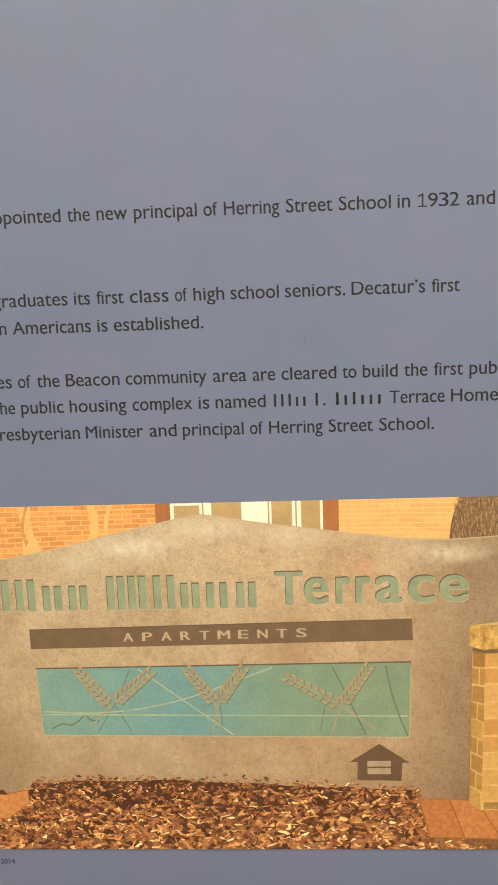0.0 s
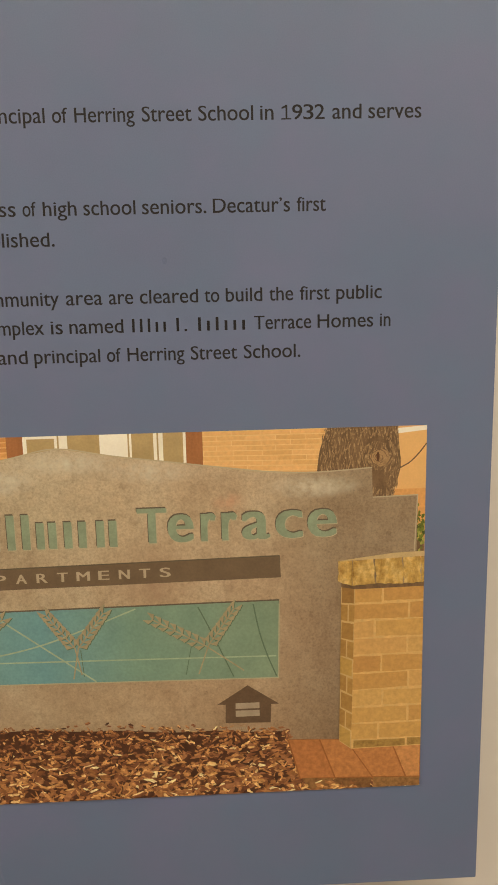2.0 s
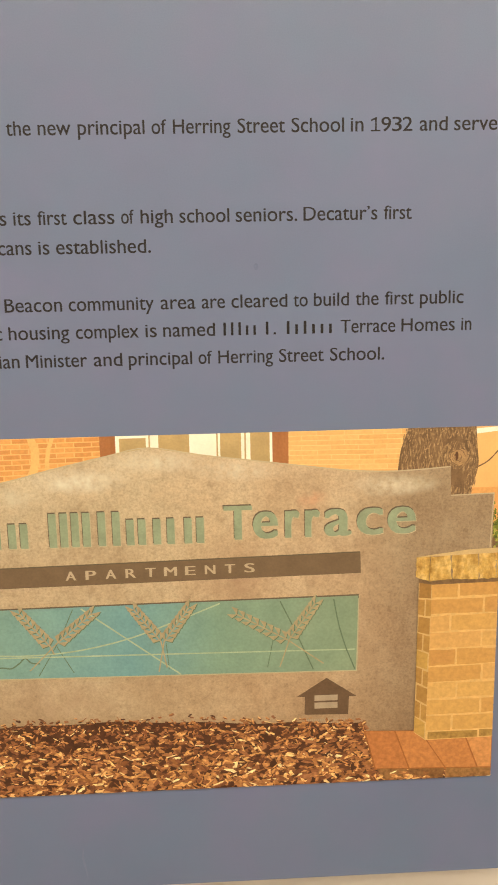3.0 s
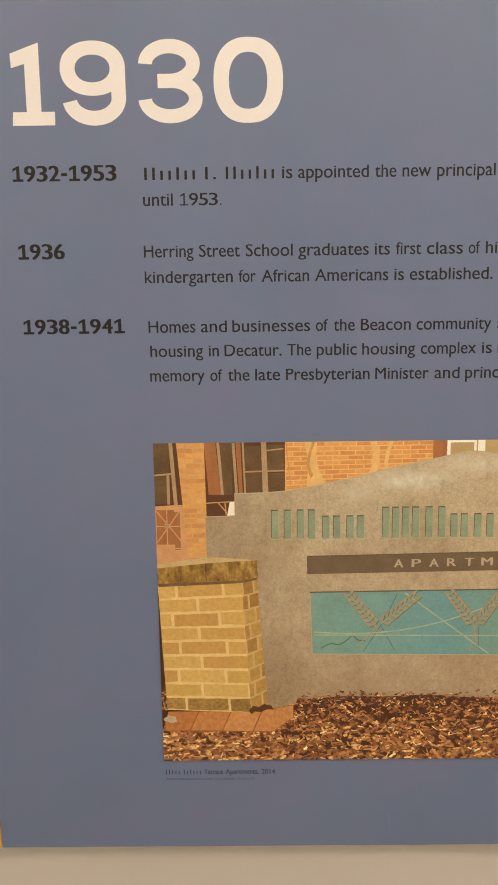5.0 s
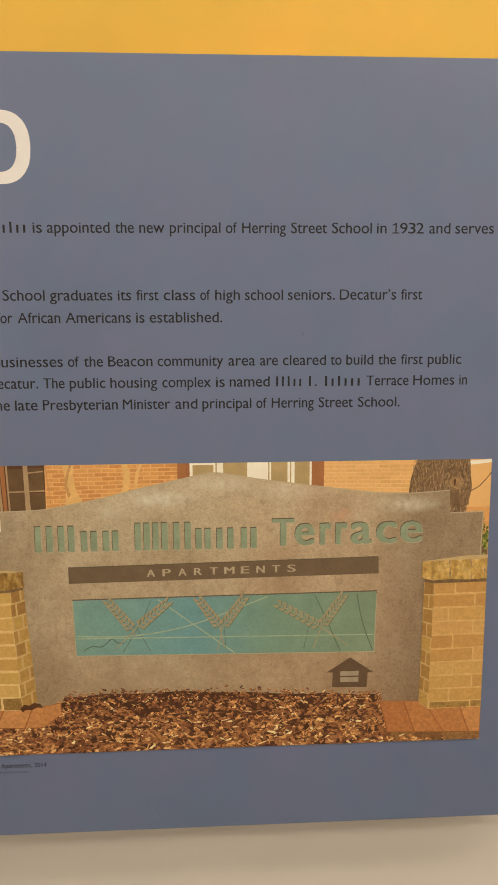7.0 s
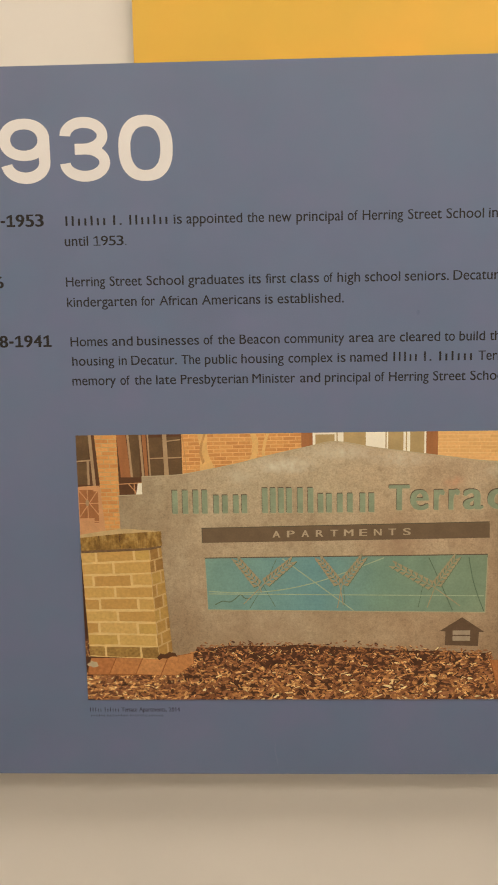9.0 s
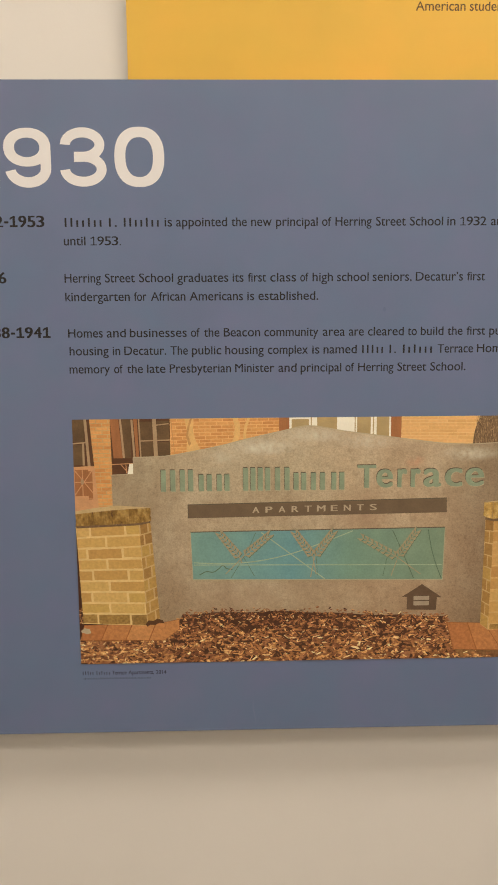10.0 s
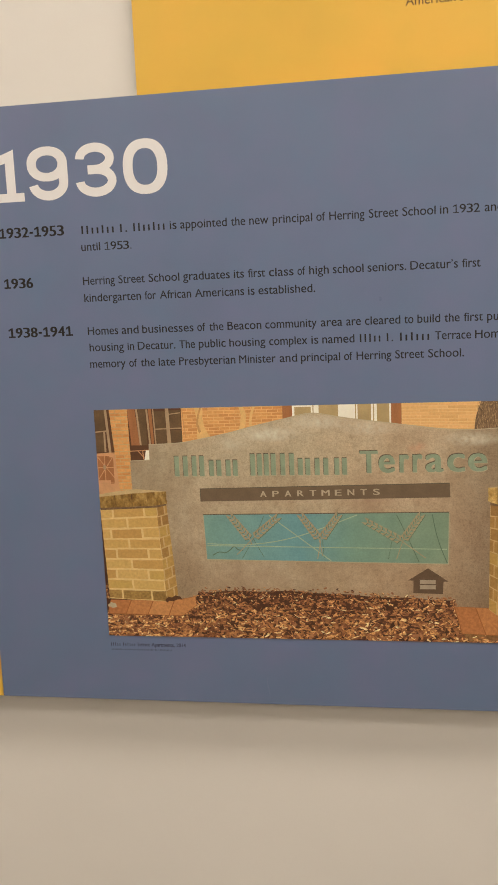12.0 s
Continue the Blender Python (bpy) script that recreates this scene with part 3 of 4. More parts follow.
# the house behind the sign
shapes("porch", [rect(0, 120, 137.5, PH)], 3, PORCH, "shaded porch of a brick house")
shapes("house_wall", [rect(137.5, 120, 293, PH)], 3, HOUSE_GAP, "mortar of an orange brick wall")
bricks("house_brick", [([(138, 300), (293, 306), (293, PH), (138, PH)], 12, 9.5, 0.007, 0.22)], 4, HOUSE, "orange house bricks")
shapes("bare_vine", [[(158, PH), (171, PH), (170, 345), (173, 332), (180, 317), (160, 310), (162, 340)],
                             [(226, PH), (233, PH), (237, 350), (236, 336), (231, 322), (222, 320), (228, 336), (229, 350)],
                             [(247, PH), (251, PH), (247, 350), (245, 338), (246, 326), (241, 326), (241, 338), (243, 351)]], 5, CREAM, "pale bare vines on the wall")
shapes("stain", [[(166, PH), (169, PH), (165, 350), (163, 338), (167, 326), (164, 322), (160, 336), (162, 350)], [(138, PH), (139, PH), (144, 312), (143, 312)]], 6, CRACK, "dark crack beside the vine")
shapes("post", [rect(292, 320, 306.5, PH), rect(451.5, 320, 466.5, PH)], 5, POST, "brown wooden window post")
shapes("window", [rect(306.5, 320, 451.5, PH)], 5, GLASS_PALE, "pale curtained window")
shapes("window_frame", [rect(306.5, 320, 310, PH), rect(310, PH - 2.4, 335, PH), rect(334.5, 320, 337, PH), rect(338.5, 320, 346, PH), rect(374.5, 320, 399.5, PH), rect(401, 320, 403, PH),
                                rect(422.5, 320, 425.5, PH), rect(427, 320, 431, PH), rect(449, 320, 451.5, PH)], 6, FRAME_WHITE, "white window frame")
shapes("pale_wall", [rect(466.5, 290, 600, PH)], 4, HOUSE_PALE_GAP, "mortar of a pale brick wall")
bricks("house_brick", [([(466.5, 312), (600, 308), (600, PH), (466.5, PH)], 11, 5.0, 0.004, 0.14)], 5, HOUSE_PALE, "pale sunlit house bricks")
# right edge of the view
shapes("tan_wall", [rect(600, 230, PW, PH)], 4, TAN, "tan gable wall of a far house")
shapes("far_plinth", [rect(640, 232, PW, 303)], 5, HOUSE, "brick plinth of the far house")
shapes("eave", [[(640, 354.5), (670, 357.5), (670, 361.7), (640, 359.5)]], 5, FRAME_WHITE, "white eaves line")
bm = bmesh.new()
ribbon(bm, smooth([(646, 323), (655, 328), (663, 336), (670, 345)]), [1.3] * 19, 6)
pic("twig", bm, BARK_GAP, "thin bare twig")
bm = bmesh.new()
for i in range(90):
    x, z = random.uniform(660, 669.5), random.gauss(266, 8)
    a, s = random.uniform(0, 6.28), random.uniform(1.2, 2.6)
    face(bm, [(min(x + s * math.cos(a + k) * e, 670), z + s * math.sin(a + k)) for k, e in ((0, 1), (1.6, 0.6), (3.1, 1), (4.7, 0.6))], 6 + i * 0.01)
pic("foliage", bm, LEAF, "green leaves behind the sign")
shapes("shrub_trunk", [rect(662, 240, 669.5, 255)], 5.8, BARK_GAP, "dark shrub stem")
# tree trunk
trunk_l = smooth([(579, PH), (575, 350), (572, 340), (570, 325), (568, 300)])
trunk_r = smooth([(637, 290), (642, 306), (646.5, 325), (645, 343), (643.5, PH)])
shapes("tree_trunk", [trunk_l + trunk_r], 6, BARK_GAP, "furrowed tree trunk")
KX, KZ = 627, 333
bm = bmesh.new()
for i in range(46):
    u, z = (i + random.uniform(0.1, 0.9)) / 46, 288 + random.uniform(0, 6)
    wave = random.uniform(0, 6.28)
    while z < PH - 1:
        top = min(z + random.uniform(4, 15), PH - 0.3)
        path = []
        for k in range(6):
            zz = z + (top - z) * k / 5
            t = (zz - 292) / (PH - 292)
            lo, hi = 568.5 + 7 * t, 640 + 5.0 * math.sin(min(1, max(0, t) * 1.5) * 2.2)
            x = lo + (hi - lo) * u + 1.1 * math.sin(zz * 0.32 + wave)
            dx, dz = x - KX, zz - KZ
            far = math.hypot(dx, dz)
            x += dx / max(far, 1) * 7.0 * math.exp(-(far / 11) ** 2)
            path.append((min(max(x, lo), hi), zz))
        w = random.uniform(0.6, 1.5)
        ribbon(bm, path, [0.2, w, w * 1.1, w, w * 0.8, 0.2], 7 + i * 0.02)
        z = top + random.uniform(0.3, 2.5)
pic("bark", bm, BARK, "ridged bark plates")
shapes("knot", [ragged(loop_shape(KX, KZ, 9.0, 8.2, 2.0, 22), 3, 0.8)], 9, KNOT, "grey knot on the trunk")
for k, r in enumerate((7.4, 5.4, 3.6)):
    bm = bmesh.new()
    ribbon(bm, [(KX - 0.6 + r * math.cos(a) * random.uniform(0.92, 1.08), KZ + r * 0.95 * math.sin(a) * random.uniform(0.92, 1.08)) for a in [0.3 * i + k for i in range(18)]], [0.2] + [random.uniform(0.4, 1.0) for _ in range(16)] + [0.2], 9.4 + 0.1 * k)
    pic("knot_ridge", bm, BARK if k % 2 else BARK_GAP)
shapes("knot_hole", [loop_shape(625.5, 334, 1.5, 4.2, 2.0, 16)], 10, PORCH, "dark hole of the knot")
# shade on the trunk, drawn as dark patches
shapes("bark_shadow", [ragged([(621, 306), (630, 303), (634, 313), (630, 322), (620, 320)], 3, 1.0), ragged([(613, 344), (622, 349), (633, 346), (636, 349), (622, 353), (612, 347)], 3, 0.6)], 8.6, BARK_GAP, "dark shadow area on the bark")
# porch windows, column and railing
shapes("porch_glass", [rect(0, 330, 16, PH), rect(0, 297, 13, 326), rect(70, 306, 82, PH), rect(95, 332, 112, PH - 4), rect(96, 306, 113, 329), rect(119, 332, 136, PH - 3), rect(120, 306, 137, 329)], 4, GLASS, "dark porch window panes")
shapes("porch_frame", [[(16, PH), (20, PH), (24, 295), (20, 295)], [(0, 326.5), (18, 328), (18, 330), (0, 328.5)], rect(13, 296, 16, 328), [(66, PH), (69, PH), (73, 306), (70, 306)], [(82, 361), (85, 361), (88, 306), (85, 306)],
                               [(92.5, PH), (94.5, PH), (96.5, 306), (94.5, 306)], [(112.5, PH), (118, PH), (120, 306), (114, 306)], [(95, 329.5), (137, 330.5), (137, 332.3), (95, 331.3)], [(118, 352), (136, 354), (136, 355.5), (118, 353.5)]], 5, FRAME_PALE, "pale porch window frames")
shapes("porch_post", [[(86, PH), (91, PH), (93, 306), (89, 306)], [(53, PH), (65, PH), (70, 306), (57, 306)]], 4.5, POST, "brown porch posts")
shapes("porch_wall", [rect(0, 228, 34, 294)], 4, RAIL, "sunlit porch floor and step")
shapes("porch_gap", [rect(1, 252, 20, 290), rect(20, 246, 26, 288)], 4.6, POST, "brown wall behind the railing")
for k, (a, b) in enumerate((((0, 293.5), (30, 295)), ((54, 297), (84, 298.5)), ((1, 289), (28, 254)), ((1, 254), (28, 292)), ((12, 293), (12, 250)), ((0, 272), (30, 272)), ((0, 249), (33, 247)), ((74, 297), (75, 284)), ((67, 297), (76, 286)))):
    bm = bmesh.new()
    ribbon(bm, [a, b], 1.2, 5.4 + 0.05 * k)
    pic("railing_bar", bm, RAIL, "thin bar of the porch railing")
shapes("sun_boss", [loop_shape(11.5, 272.5, 2.4, 4.4, 2, 18)], 6, FRAME_PALE, "round boss of the railing")
shapes("white_panel", [[(76, 283), (84, 283), (84, 298), (79, 298)]], 6, FRAME_WHITE, "white board at the porch")
shapes("column", [[(24, PH), (53, PH), (55, 232), (34, 232)]], 6, MORTAR_DIM, "mortar of the porch column")
bricks("column_brick", [([(34, 232), (55, 232), (53, PH), (24, PH)], 24, 1.7, 0.04, 0.20)], 7, HOUSE, "bricks of the porch column")

# stone sign slab
slab_top = smooth([(663, 297), (621, 296)], 2) + smooth([(620, 324), (595, 322.3), (570, 321.3), (528, 323), (487, 328), (436, 335), (385, 342), (336, 350)], 4) \
    + smooth([(336, 350), (299, 343.5), (244, 331.5), (208, 322.5), (159, 313), (129, 308.5), (84, 307)], 4)[1:] + [(84, 283), (53, 282)]
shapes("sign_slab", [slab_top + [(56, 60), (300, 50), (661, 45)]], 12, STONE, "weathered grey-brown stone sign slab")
# highlight on the slab's edges, drawn as thin pale strips
bm = bmesh.new()
ribbon(bm, smooth([(620, 324), (570, 321.3), (528, 323), (487, 328), (436, 335), (385, 342), (336, 350), (299, 343.5), (244, 331.5), (208, 322.5), (159, 313), (129, 308.5), (84, 307)], 4), 1.2, 13)
pic("slab_highlight", bm, CUT_LIGHT, "pale highlight drawn along the slab edge")
for ends in ([(663, 297), (621, 296)], [(84, 283), (53, 282)], [(662.6, 297), (660.6, 243)]):
    bm = bmesh.new()
    ribbon(bm, ends, 1.1, 13)
    pic("slab_highlight", bm, CUT_LIGHT)

# letters of the sign: cut in, shadow drawn dark above, highlight drawn pale below
NAME = [(120, 147, 31), (149, 159, 31), (161, 170.5, 31), (175, 198, 24), (201, 223, 24), (239, 281, 33), (285, 295, 33), (299, 308, 33), (311, 333, 25), (335, 361, 25), (365, 388, 25)]
WORD = [("T", 404.5, 431.5), ("e", 432, 456), ("r", 462.5, 476.5), ("r", 481.5, 496), ("a", 500, 526), ("c", 531, 556.5), ("e", 560.5, 588)]
for layer, dx, dz, m, nm in ((14, -0.7, 1.3, CUT_DARK, "letter_shadow"), (15, 0.5, -0.7, CUT_LIGHT, "letter_highlight"), (16, 0, 0, LETTER, "letter")):
    for x0, x1, h in NAME:
        stems = max(1, round((x1 - x0) / 12))
        pitch = (x1 - x0) / stems
        for k in range(stems):
            a = x0 + pitch * (k + 0.5) - 3.6
            shapes(nm, [rect(a + dx, 257 + dz, a + 7.2 + dx, 257 + h + dz)], layer, m)
    for c, x0, x1 in WORD:
        bm = bmesh.new()
        heavy_into(bm, c, x0, x1, 259.2 + (x0 - 407) * 0.004, 33, layer, 1.5, 4, dx=dx, dz=dz, fit=33 if c == "T" else 26.5)
        pic(nm, bm, m)
# shade inside the bar's upper edge, drawn as a dark sheet behind it
shapes("bar_shadow", [[(160.4, 238.0), (534.6, 243.6), (535.3, 221.8), (160.8, 217.6)]], 14, CUT_DARK, "shadow drawn along the upper edge of the bar")
shapes("bar", [[(161.6, 236.8), (534.2, 242.4), (535.4, 222.0), (161.6, 217.8)]], 15, BAR, "sunken brown bar")
for k, c in enumerate("APARTMENTS"):
    bm = bmesh.new()
    x = 258.5 + k * 18.85
    w = 12.4 if c == "M" else 10.2
    heavy_into(bm, c, x - w / 2, x + w / 2, 224.2 + k * 0.24, 8.9, 16, 0.45, 3)
    pic("bar_letter", bm, BAR_TEXT)

# teal relief with wheat ears
shapes("relief_rim", [[(163.4, 197.6), (534, 200.2), (532.4, 120.5), (166, 125.6)]], 14, RELIEF_RIM, "pale lower rim of the relief")
# recess shade at the top of the field, drawn as a dark strip
shapes("relief_shadow", [[(163.2, 197.8), (533.6, 200.4), (533.4, 196), (166, 193)]], 15, CUT_DARK, "shadow drawn along the upper edge of the relief")
shapes("relief", [[(164.4, 196.4), (533.0, 198.9), (531.2, 121.6), (166.8, 126.7)]], 16, TEAL, "blue-green painted relief field")
bm = bmesh.new()
for k, (path, w) in enumerate((([(168, 148.2), (530, 143.6)], 1.4), (smooth([(168, 151.5), (215, 149.5), (262, 153), (309, 163), (355, 179), (399, 196)]), 1.5), ([(266, 195.5), (359, 124.5)], 1.5),
                (smooth([(457, 196), (470, 168), (489, 124)]), 1.2), (smooth([(509, 196.5), (514, 170), (521, 146), (530, 123)]), 1.3))):
    bm = bmesh.new()
    ribbon(bm, path, w, 17.8 + 0.12 * k)
    # the last two lines are shading of the relief, drawn as dark strokes
    pic("relief_line", bm, LINE if k < 3 else WHEAT_DARK, "pale line across the relief" if k < 3 else "dark shading line in the relief")


def ear(body, edge, grains, tip, foot, stem_end, up):
    """A wheat ear: paired grains along a stalk."""
    (tx, tz), (fx, fz) = tip, foot
    length = math.hypot(tx - fx, tz - fz)
    ux, uz = (tx - fx) / length, (tz - fz) / length
    n = 8
    for i in range(n):
        c = (i + 0.25) / n
        for side in (-1, 1):
            bx, bz = fx + ux * length * c, fz + uz * length * c
            ox, oz = -uz * side, ux * side
            w = 7.6 - 2.0 * i / n
            mx, mz = bx + ox * w * 0.72 + ux * 4.0, bz + oz * w * 0.72 + uz * 4.0
            ex, ez = bx + ox * w * 0.75 + ux * 9.0, bz + oz * w * 0.75 + uz * 9.0
            gx, gz = ux * 0.62 + ox * 0.78, uz * 0.62 + oz * 0.78
            px, pz = -gz, gx
            pts = [(bx, bz), (mx + px * 2.1, mz + pz * 2.1), (ex, ez), (mx - px * 2.3, mz - pz * 2.3)]
            # the grain's shadow: a dark copy shifted down and aside
            face(edge, [(x + 0.6, z - 0.8) for x, z in pts], 18.5 + up + i * 0.02 + side * 0.006)
            grains.append(bmesh.new())
            face(grains[-1], pts, 20.6 + up + i * 0.06 + side * 0.02)
    ribbon(body, [stem_end, foot, (tx - ux * 4, tz - uz * 4)], 1.3, 19.5 + up)


for k, (tip, foot, stem) in enumerate((((205, 196), (235, 158), (238, 150)), ((279, 193), (241, 161), (214, 134)), ((314, 196), (341, 159), (346, 132)), ((371, 196), (344, 159), (338, 128)),
                        ((410, 187), (464, 156), (499, 130)), ((493, 196), (466, 157), (456, 128)))):
    body, edge, grains = bmesh.new(), bmesh.new(), []
    ear(body, edge, grains, tip, foot, stem, 0.17 * k)
    pic("wheat_shadow", edge, WHEAT_DARK, "shadow drawn below a wheat ear")
    stalk = pic("wheat_ear", body, WHEAT, "tan wheat ear in relief")
    for g in grains:
        part("grain", flat(g), WHEAT, stalk)
for k, path in enumerate(([(258, 195), (244, 165), (222, 128)], [(346, 157), (348, 130)], [(450, 158), (444, 128)], [(241, 158), (256, 130)])):
    bm = bmesh.new()
    ribbon(bm, smooth(path), 0.8, 16.8 + 0.1 * k)
    pic("relief_stain", bm, WHEAT_DARK)
bm = bmesh.new()
ribbon(bm, smooth([(176, 133), (186, 138), (196, 137), (204, 142), (210, 147), (216, 142), (224, 141)]), 1.4, 17.4)
pic("relief_stain", bm, WHEAT_DARK, "dark thin stains on the relief")

# housing emblem
shapes("emblem", [[(502, 114.4), (532, 93.9), (524.5, 93.9), (523.5, 74.6), (480, 75.8), (480.5, 95), (472.5, 95.4)]], 16, LOGO, "bronze house-shaped emblem")
shapes("emblem_bar", [rect(490, 90.2, 513, 96.2), rect(490, 82, 513, 88.4)], 17, LOGO_BAR, "two pale bars of the emblem")
bm = bmesh.new()
bars_into(bm, 481, 525, 68.6, 2.4, 16, (0.9,) * 22, 0.5)
bars_into(bm, 486, 520, 65.4, 2.0, 16, (0.9,) * 17, 0.5)
pic("emblem_caption", bm, LOGO_BAR, "tiny illegible line under the emblem")

# mulch
def heap(x):
    """Top of the mulch along the foot of the slab."""
    z = 76 + 4 * math.exp(-((x - 260) / 110) ** 2) + 0.8 * math.sin(x * 0.07) - max(0, x - 330) * 0.035
    if x < 150:
        z = min(z, 36 + max(0, x - 116) * 1.0)
    if x > 541:
        z = min(z, 10) if x > 553 else min(z, 56 - (x - 541) * 3.8)
    return z


bm = bmesh.new()
edge = [(x, max(2, heap(x) - 3.5)) for x in range(0, 671, 6)] + [(670, 2)]
for (xa, za), (xb, zb) in zip(edge, edge[1:]):
    if xb > xa:
        face(bm, [(xa, 0), (xb, 0), (xb, zb), (xa, za)], 25)
pic("mulch_bed", bm, EARTH, "dark earth under the bark mulch")


def chips(bm, x, z, ln, wd, angle, layer):
    """One flake of bark with a broken outline."""
    ca, sa = math.cos(angle), math.sin(angle)
    pts = []
    for u, v in ((-1, -0.25), (-0.45, -1), (0.15, -0.7), (0.6, -0.9), (1, 0.1), (0.35, 0.9), (-0.1, 0.6), (-0.65, 0.85)):
        u, v = u * ln / 2 * random.uniform(0.7, 1.15), v * wd / 2 * random.uniform(0.5, 1.25)
        pts.append((min(max(x + u * ca - v * sa, 0.1), PW - 0.1), min(max(z + (u * sa + v * ca) * 0.85, 0.1), 86)))
    if len({p for p in pts}) == 8:
        face(bm, pts, layer)


def mulch_spot(depth):
    """A random spot of the bed, from the far edge (0) to the near one (1)."""
    x = random.uniform(-2, PW + 2)
    z = heap(min(max(x, 0), PW)) * (1 - depth) * random.uniform(0.92, 1.02) + 3 * (1 - depth) + random.gauss(0, 0.8)
    return x, z, 0.55 + 0.75 * (1 - max(0, z) / 75)


# the flake mesh also holds the slivers' dark shadow copies
flakes, slivers = bmesh.new(), bmesh.new()
N = 4300
for i in range(N):
    x, z, near = mulch_spot(i / N)
    layer = 26 + 3.0 * i / N
    kind_of = random.random()
    if kind_of < 0.31:
        chips(flakes, x, z, random.uniform(7, 16) * near, random.uniform(3.2, 7.5) * near, random.gauss(0, 0.6), layer)
    elif kind_of < 0.88:
        ln, wd, a = random.uniform(5, 13) * near, random.uniform(1.8, 4.8) * near, random.gauss(0, 0.8)
        # shadow of the sliver: a dark copy set a little lower
        chips(flakes, x + 0.5, z - 0.9, ln * 1.05, wd * 1.2, a, layer)
        chips(slivers, x, z, ln, wd, a, layer + 0.02)
    else:
        chips(slivers, x, z, random.uniform(7, 14) * near, random.uniform(0.9, 2.0) * near, random.uniform(-1.4, 1.4), layer)
for i in range(150):
    x, z = random.uniform(0, 5.5), random.uniform(62, 168)
    chips(flakes if i % 2 else slivers, min(x, 6.2 - (z - 60) * 0.036), z, random.uniform(2.5, 5), random.uniform(1, 2.4), random.uniform(-1.5, 1.5), 31.6 + i * 0.001)
for i in range(70):
    x, z = random.choice((random.uniform(553, 606), random.uniform(2, 120))), random.uniform(1, 9) if i % 2 else random.uniform(0, 6)
    chips(slivers, x, z, random.uniform(5, 11), random.uniform(1.5, 3.6), random.gauss(0, 0.7), 31.7 + i * 0.001)
tagged(pic("mulch_flake", flakes, MULCH_DARK, "dark brown flat bark flakes and drawn shadows of the chips"), kind="stuff")
tagged(pic("mulch_chip", slivers, MULCH, "brown and tan bark mulch chips"), kind="stuff")
shapes("pale_leaf", [ragged([(1, 50), (7, 56), (15, 54), (16, 48), (8, 46)], 3, 0.8)], 32.5, CUT_LIGHT, "pale dry leaf beside the pillar")

# brick pillars with stone caps and the paving at their feet
shapes("paving", [[(3, 60), (110, 60), (146, 67), (146, 52), (123, 34.5), (2, 36)], [(539, 56), (590, 54), (670, 50), (670, 8.5), (551, 12.5)]], 30, PAVER_GAP, "joints of orange brick paving")
shapes("paver_edge", [ragged([(560, 1), (582, 0.6), (584, 12), (553, 13.5)], 4, 0.4), ragged([(583.5, 0.6), (621, 0.5), (622, 11), (585.5, 12)], 4, 0.4), ragged([(623, 0.5), (669.5, 0.4), (669.5, 9.5), (624, 11)], 4, 0.4)], 30.6, PAVER_EDGE, "brown edge of the brick paving")
shapes("paver", [[(4, 59), (40, 59.5), (30, 37), (3, 37)], [(41.5, 59.5), (76, 60), (66, 36.5), (31.5, 37)], [(77.5, 60), (110, 60), (100, 35.5), (67.5, 36.5)], [(111.5, 60), (145, 66), (145, 52), (123, 35.5), (101.5, 35.5)],
                          [(541, 55), (570, 54.5), (585, 13), (552, 14)], [(571.5, 54.5), (596, 53), (622, 12), (586.5, 13)], [(597.5, 52), (640, 50), (655, 11), (623.5, 12)], [(641.5, 50), (669.5, 49), (669.5, 10.5), (656.5, 11)]], 31, PAVER, "orange brick pavers")
shapes("leaf_litter", [[(0, 36), (7, 60), (0.8, 200), (0, 200)]], 31.5, EARTH, "dark leaf litter beside the pillar")
shapes("pillar_mortar", [[(0, 207), (90, 211), (99, 58), (6, 62)]], 32, MORTAR, "pale mortar of the left brick pillar")
bricks("pillar_brick", [([(5.4, 78.1), (98, 75), (90, 211), (0, 207)], 8, 1.786, 0.035, 0.17)], 33, PILLAR, "golden sunlit pillar brick", jitter=0.04, start=-0.09, rag=0.35)
bricks("pillar_brick", [([(6, 62), (99, 58), (98, 75), (5.4, 78.1)], 1, 1.95, 0.03, 0.14)], 33, FOOT_BRICK, "darker brown foot brick", jitter=0.04, start=0.21, rag=0.35)
# leaf litter and the pillar's foot shadow, drawn as one dark patch
shapes("leaf_litter", [[(96, 60), (101, 66), (107, 64.5), (113, 68), (121, 66), (124, 61), (117, 62), (110, 58.5), (103, 59), (99, 56)]], 34, PORCH, "dark leaf litter beside the pillar")
shapes("pillar_flank", [[(90, 211), (106.5, 215), (117.5, 68), (99, 58)]], 32, MORTAR_DIM, "shaded flank of the pillar")
bricks("pillar_brick", [([(99, 58), (117.5, 68), (106.5, 215), (90, 211)], 9, 1.4, 0.12, 0.14)], 33, PILLAR_SIDE, "golden bricks on the shaded flank", jitter=0.03)
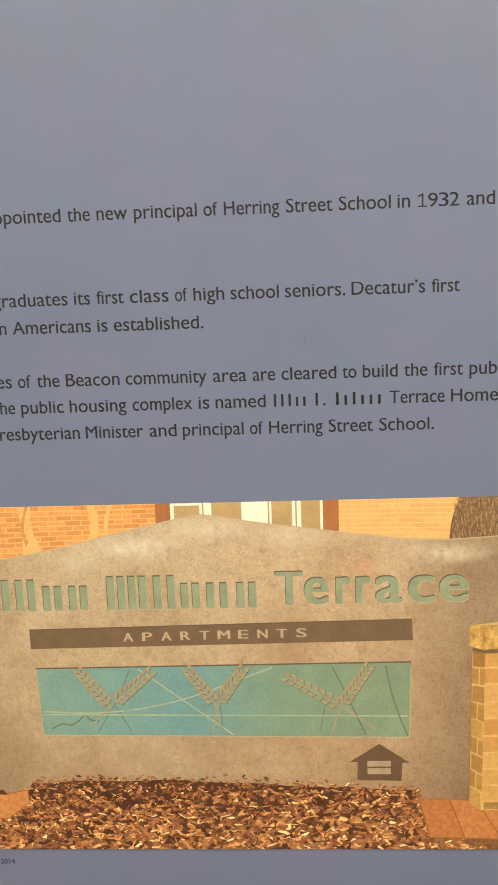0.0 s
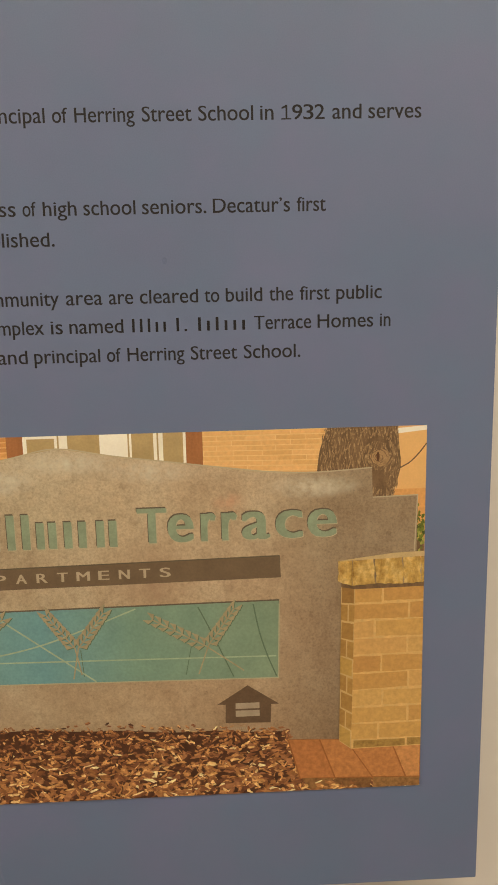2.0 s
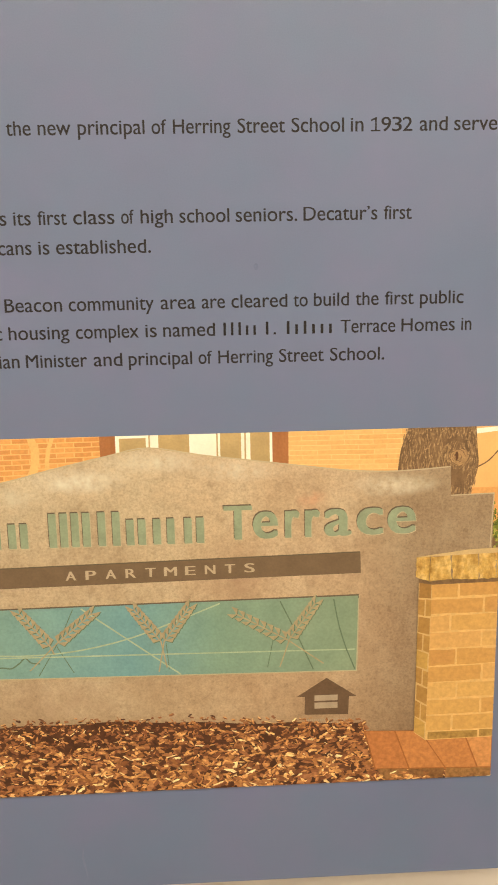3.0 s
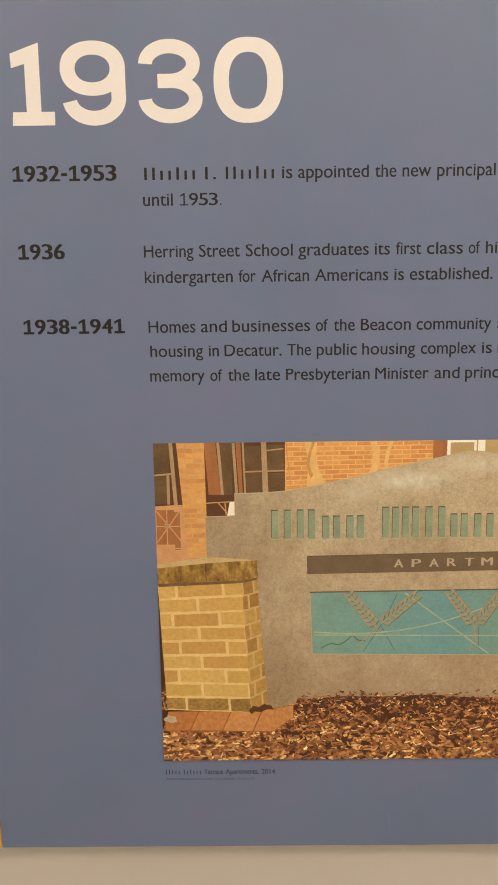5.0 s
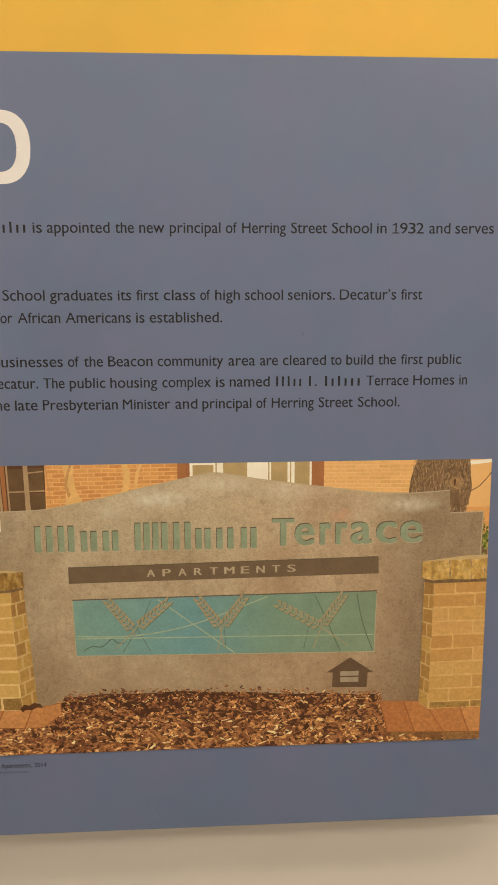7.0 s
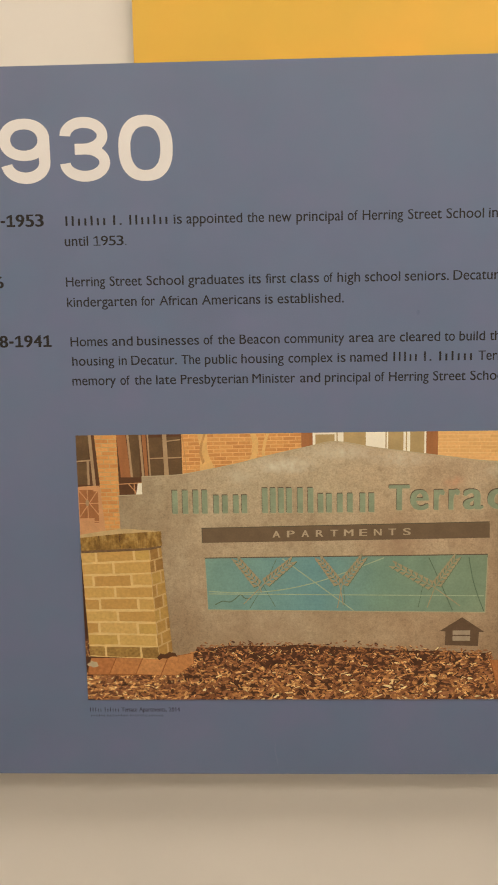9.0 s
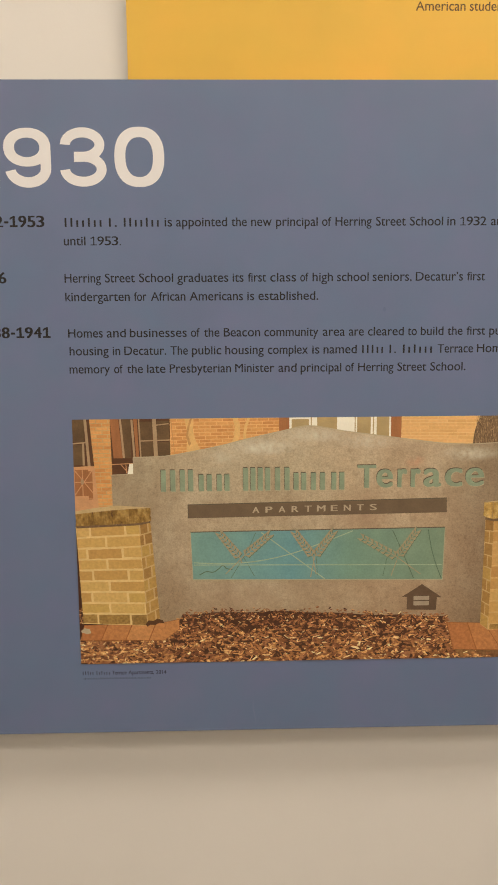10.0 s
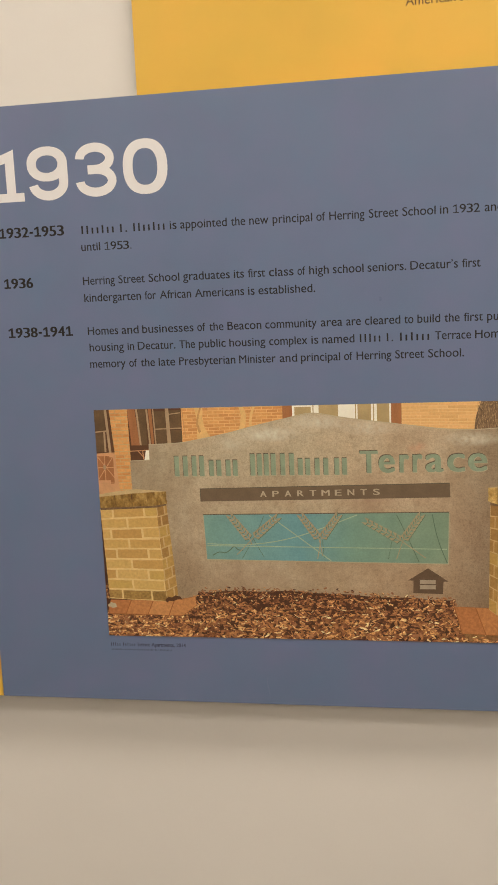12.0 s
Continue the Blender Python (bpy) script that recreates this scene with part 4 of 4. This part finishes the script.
shapes("cap", [ragged([(0, 208), (24, 209), (24, 229), (0, 226)], 4, 0.7), ragged([(24.6, 209), (52, 210), (52, 231), (24.6, 229)], 4, 0.7), ragged([(52.6, 210), (86, 211), (86, 233), (52.6, 231)], 4, 0.7), ragged([(86, 211), (107.5, 214), (107.5, 234), (86, 233)], 4, 0.7)], 34, CAPSTONE, "rough lichened cap stones")
shapes("cap_top", [[(0, 226), (52, 231), (86, 233), (107.5, 234), (60, 238), (30, 235), (0, 230)]], 34.5, CAPTOP, "pale top of the cap")
shapes("cap_shadow", [[(1, 205), (90, 208.5), (106.5, 212), (107, 214.4), (86, 211.4), (0, 208.4)]], 35, BARK_GAP, "dark line under the cap")
shapes("pillar_mortar", [[(605, 211), (670, 212), (670, 44), (601.5, 43)]], 32, MORTAR_R, "mortar of the warm brick pillar")
bricks("pillar_brick", [([(601.9, 52), (670, 53), (670, 212), (605, 211)], 9, 1.11, 0.03, 0.11)], 33, PILLAR_R, "warm tan pillar brick", jitter=0.05, start=-0.52, rag=0.4)
bricks("pillar_brick", [([(601.5, 43), (670, 44), (670, 53), (601.9, 52)], 1, 1.3, 0.03, 0.14)], 33, FOOT_BRICK, "darker brown foot brick", jitter=0.04)
shapes("pillar_flank", [[(592, 212), (605, 211), (601.5, 43), (590, 52)]], 32, MORTAR_DIM, "shaded flank of the warm pillar")
bricks("pillar_brick", [([(590, 52), (601.5, 43), (605, 211), (592, 212)], 9, 1.0, 0.1, 0.1)], 33, PILLAR_SIDE, "shaded bricks of the warm pillar", jitter=0.03)
shapes("cap", [ragged([(589, 216), (602, 211), (602, 236), (589, 236)], 4, 0.7), ragged([(602.4, 211), (624, 212.5), (622, 237), (602.4, 236)], 4, 0.7), ragged([(625, 212.5), (650, 211.5), (649, 238), (624, 237)], 4, 0.7), ragged([(651, 212), (667, 212), (666, 238), (650, 238)], 4, 0.7), [(667.6, 212), (670, 213), (670, 238), (667, 238)]], 34, CAPSTONE_R, "split-faced cap stones")
shapes("cap_top", [[(589, 236), (602, 236), (670, 238), (670, 243), (640, 242)]], 34.5, CAPTOP, "pale top of the cap")
shapes("cap_shadow", [[(592, 210), (605, 207.5), (670, 208.5), (670, 213), (651, 212), (625, 213), (602, 211), (592, 214.5)]], 33.8, BARK_GAP, "dark line under the cap")
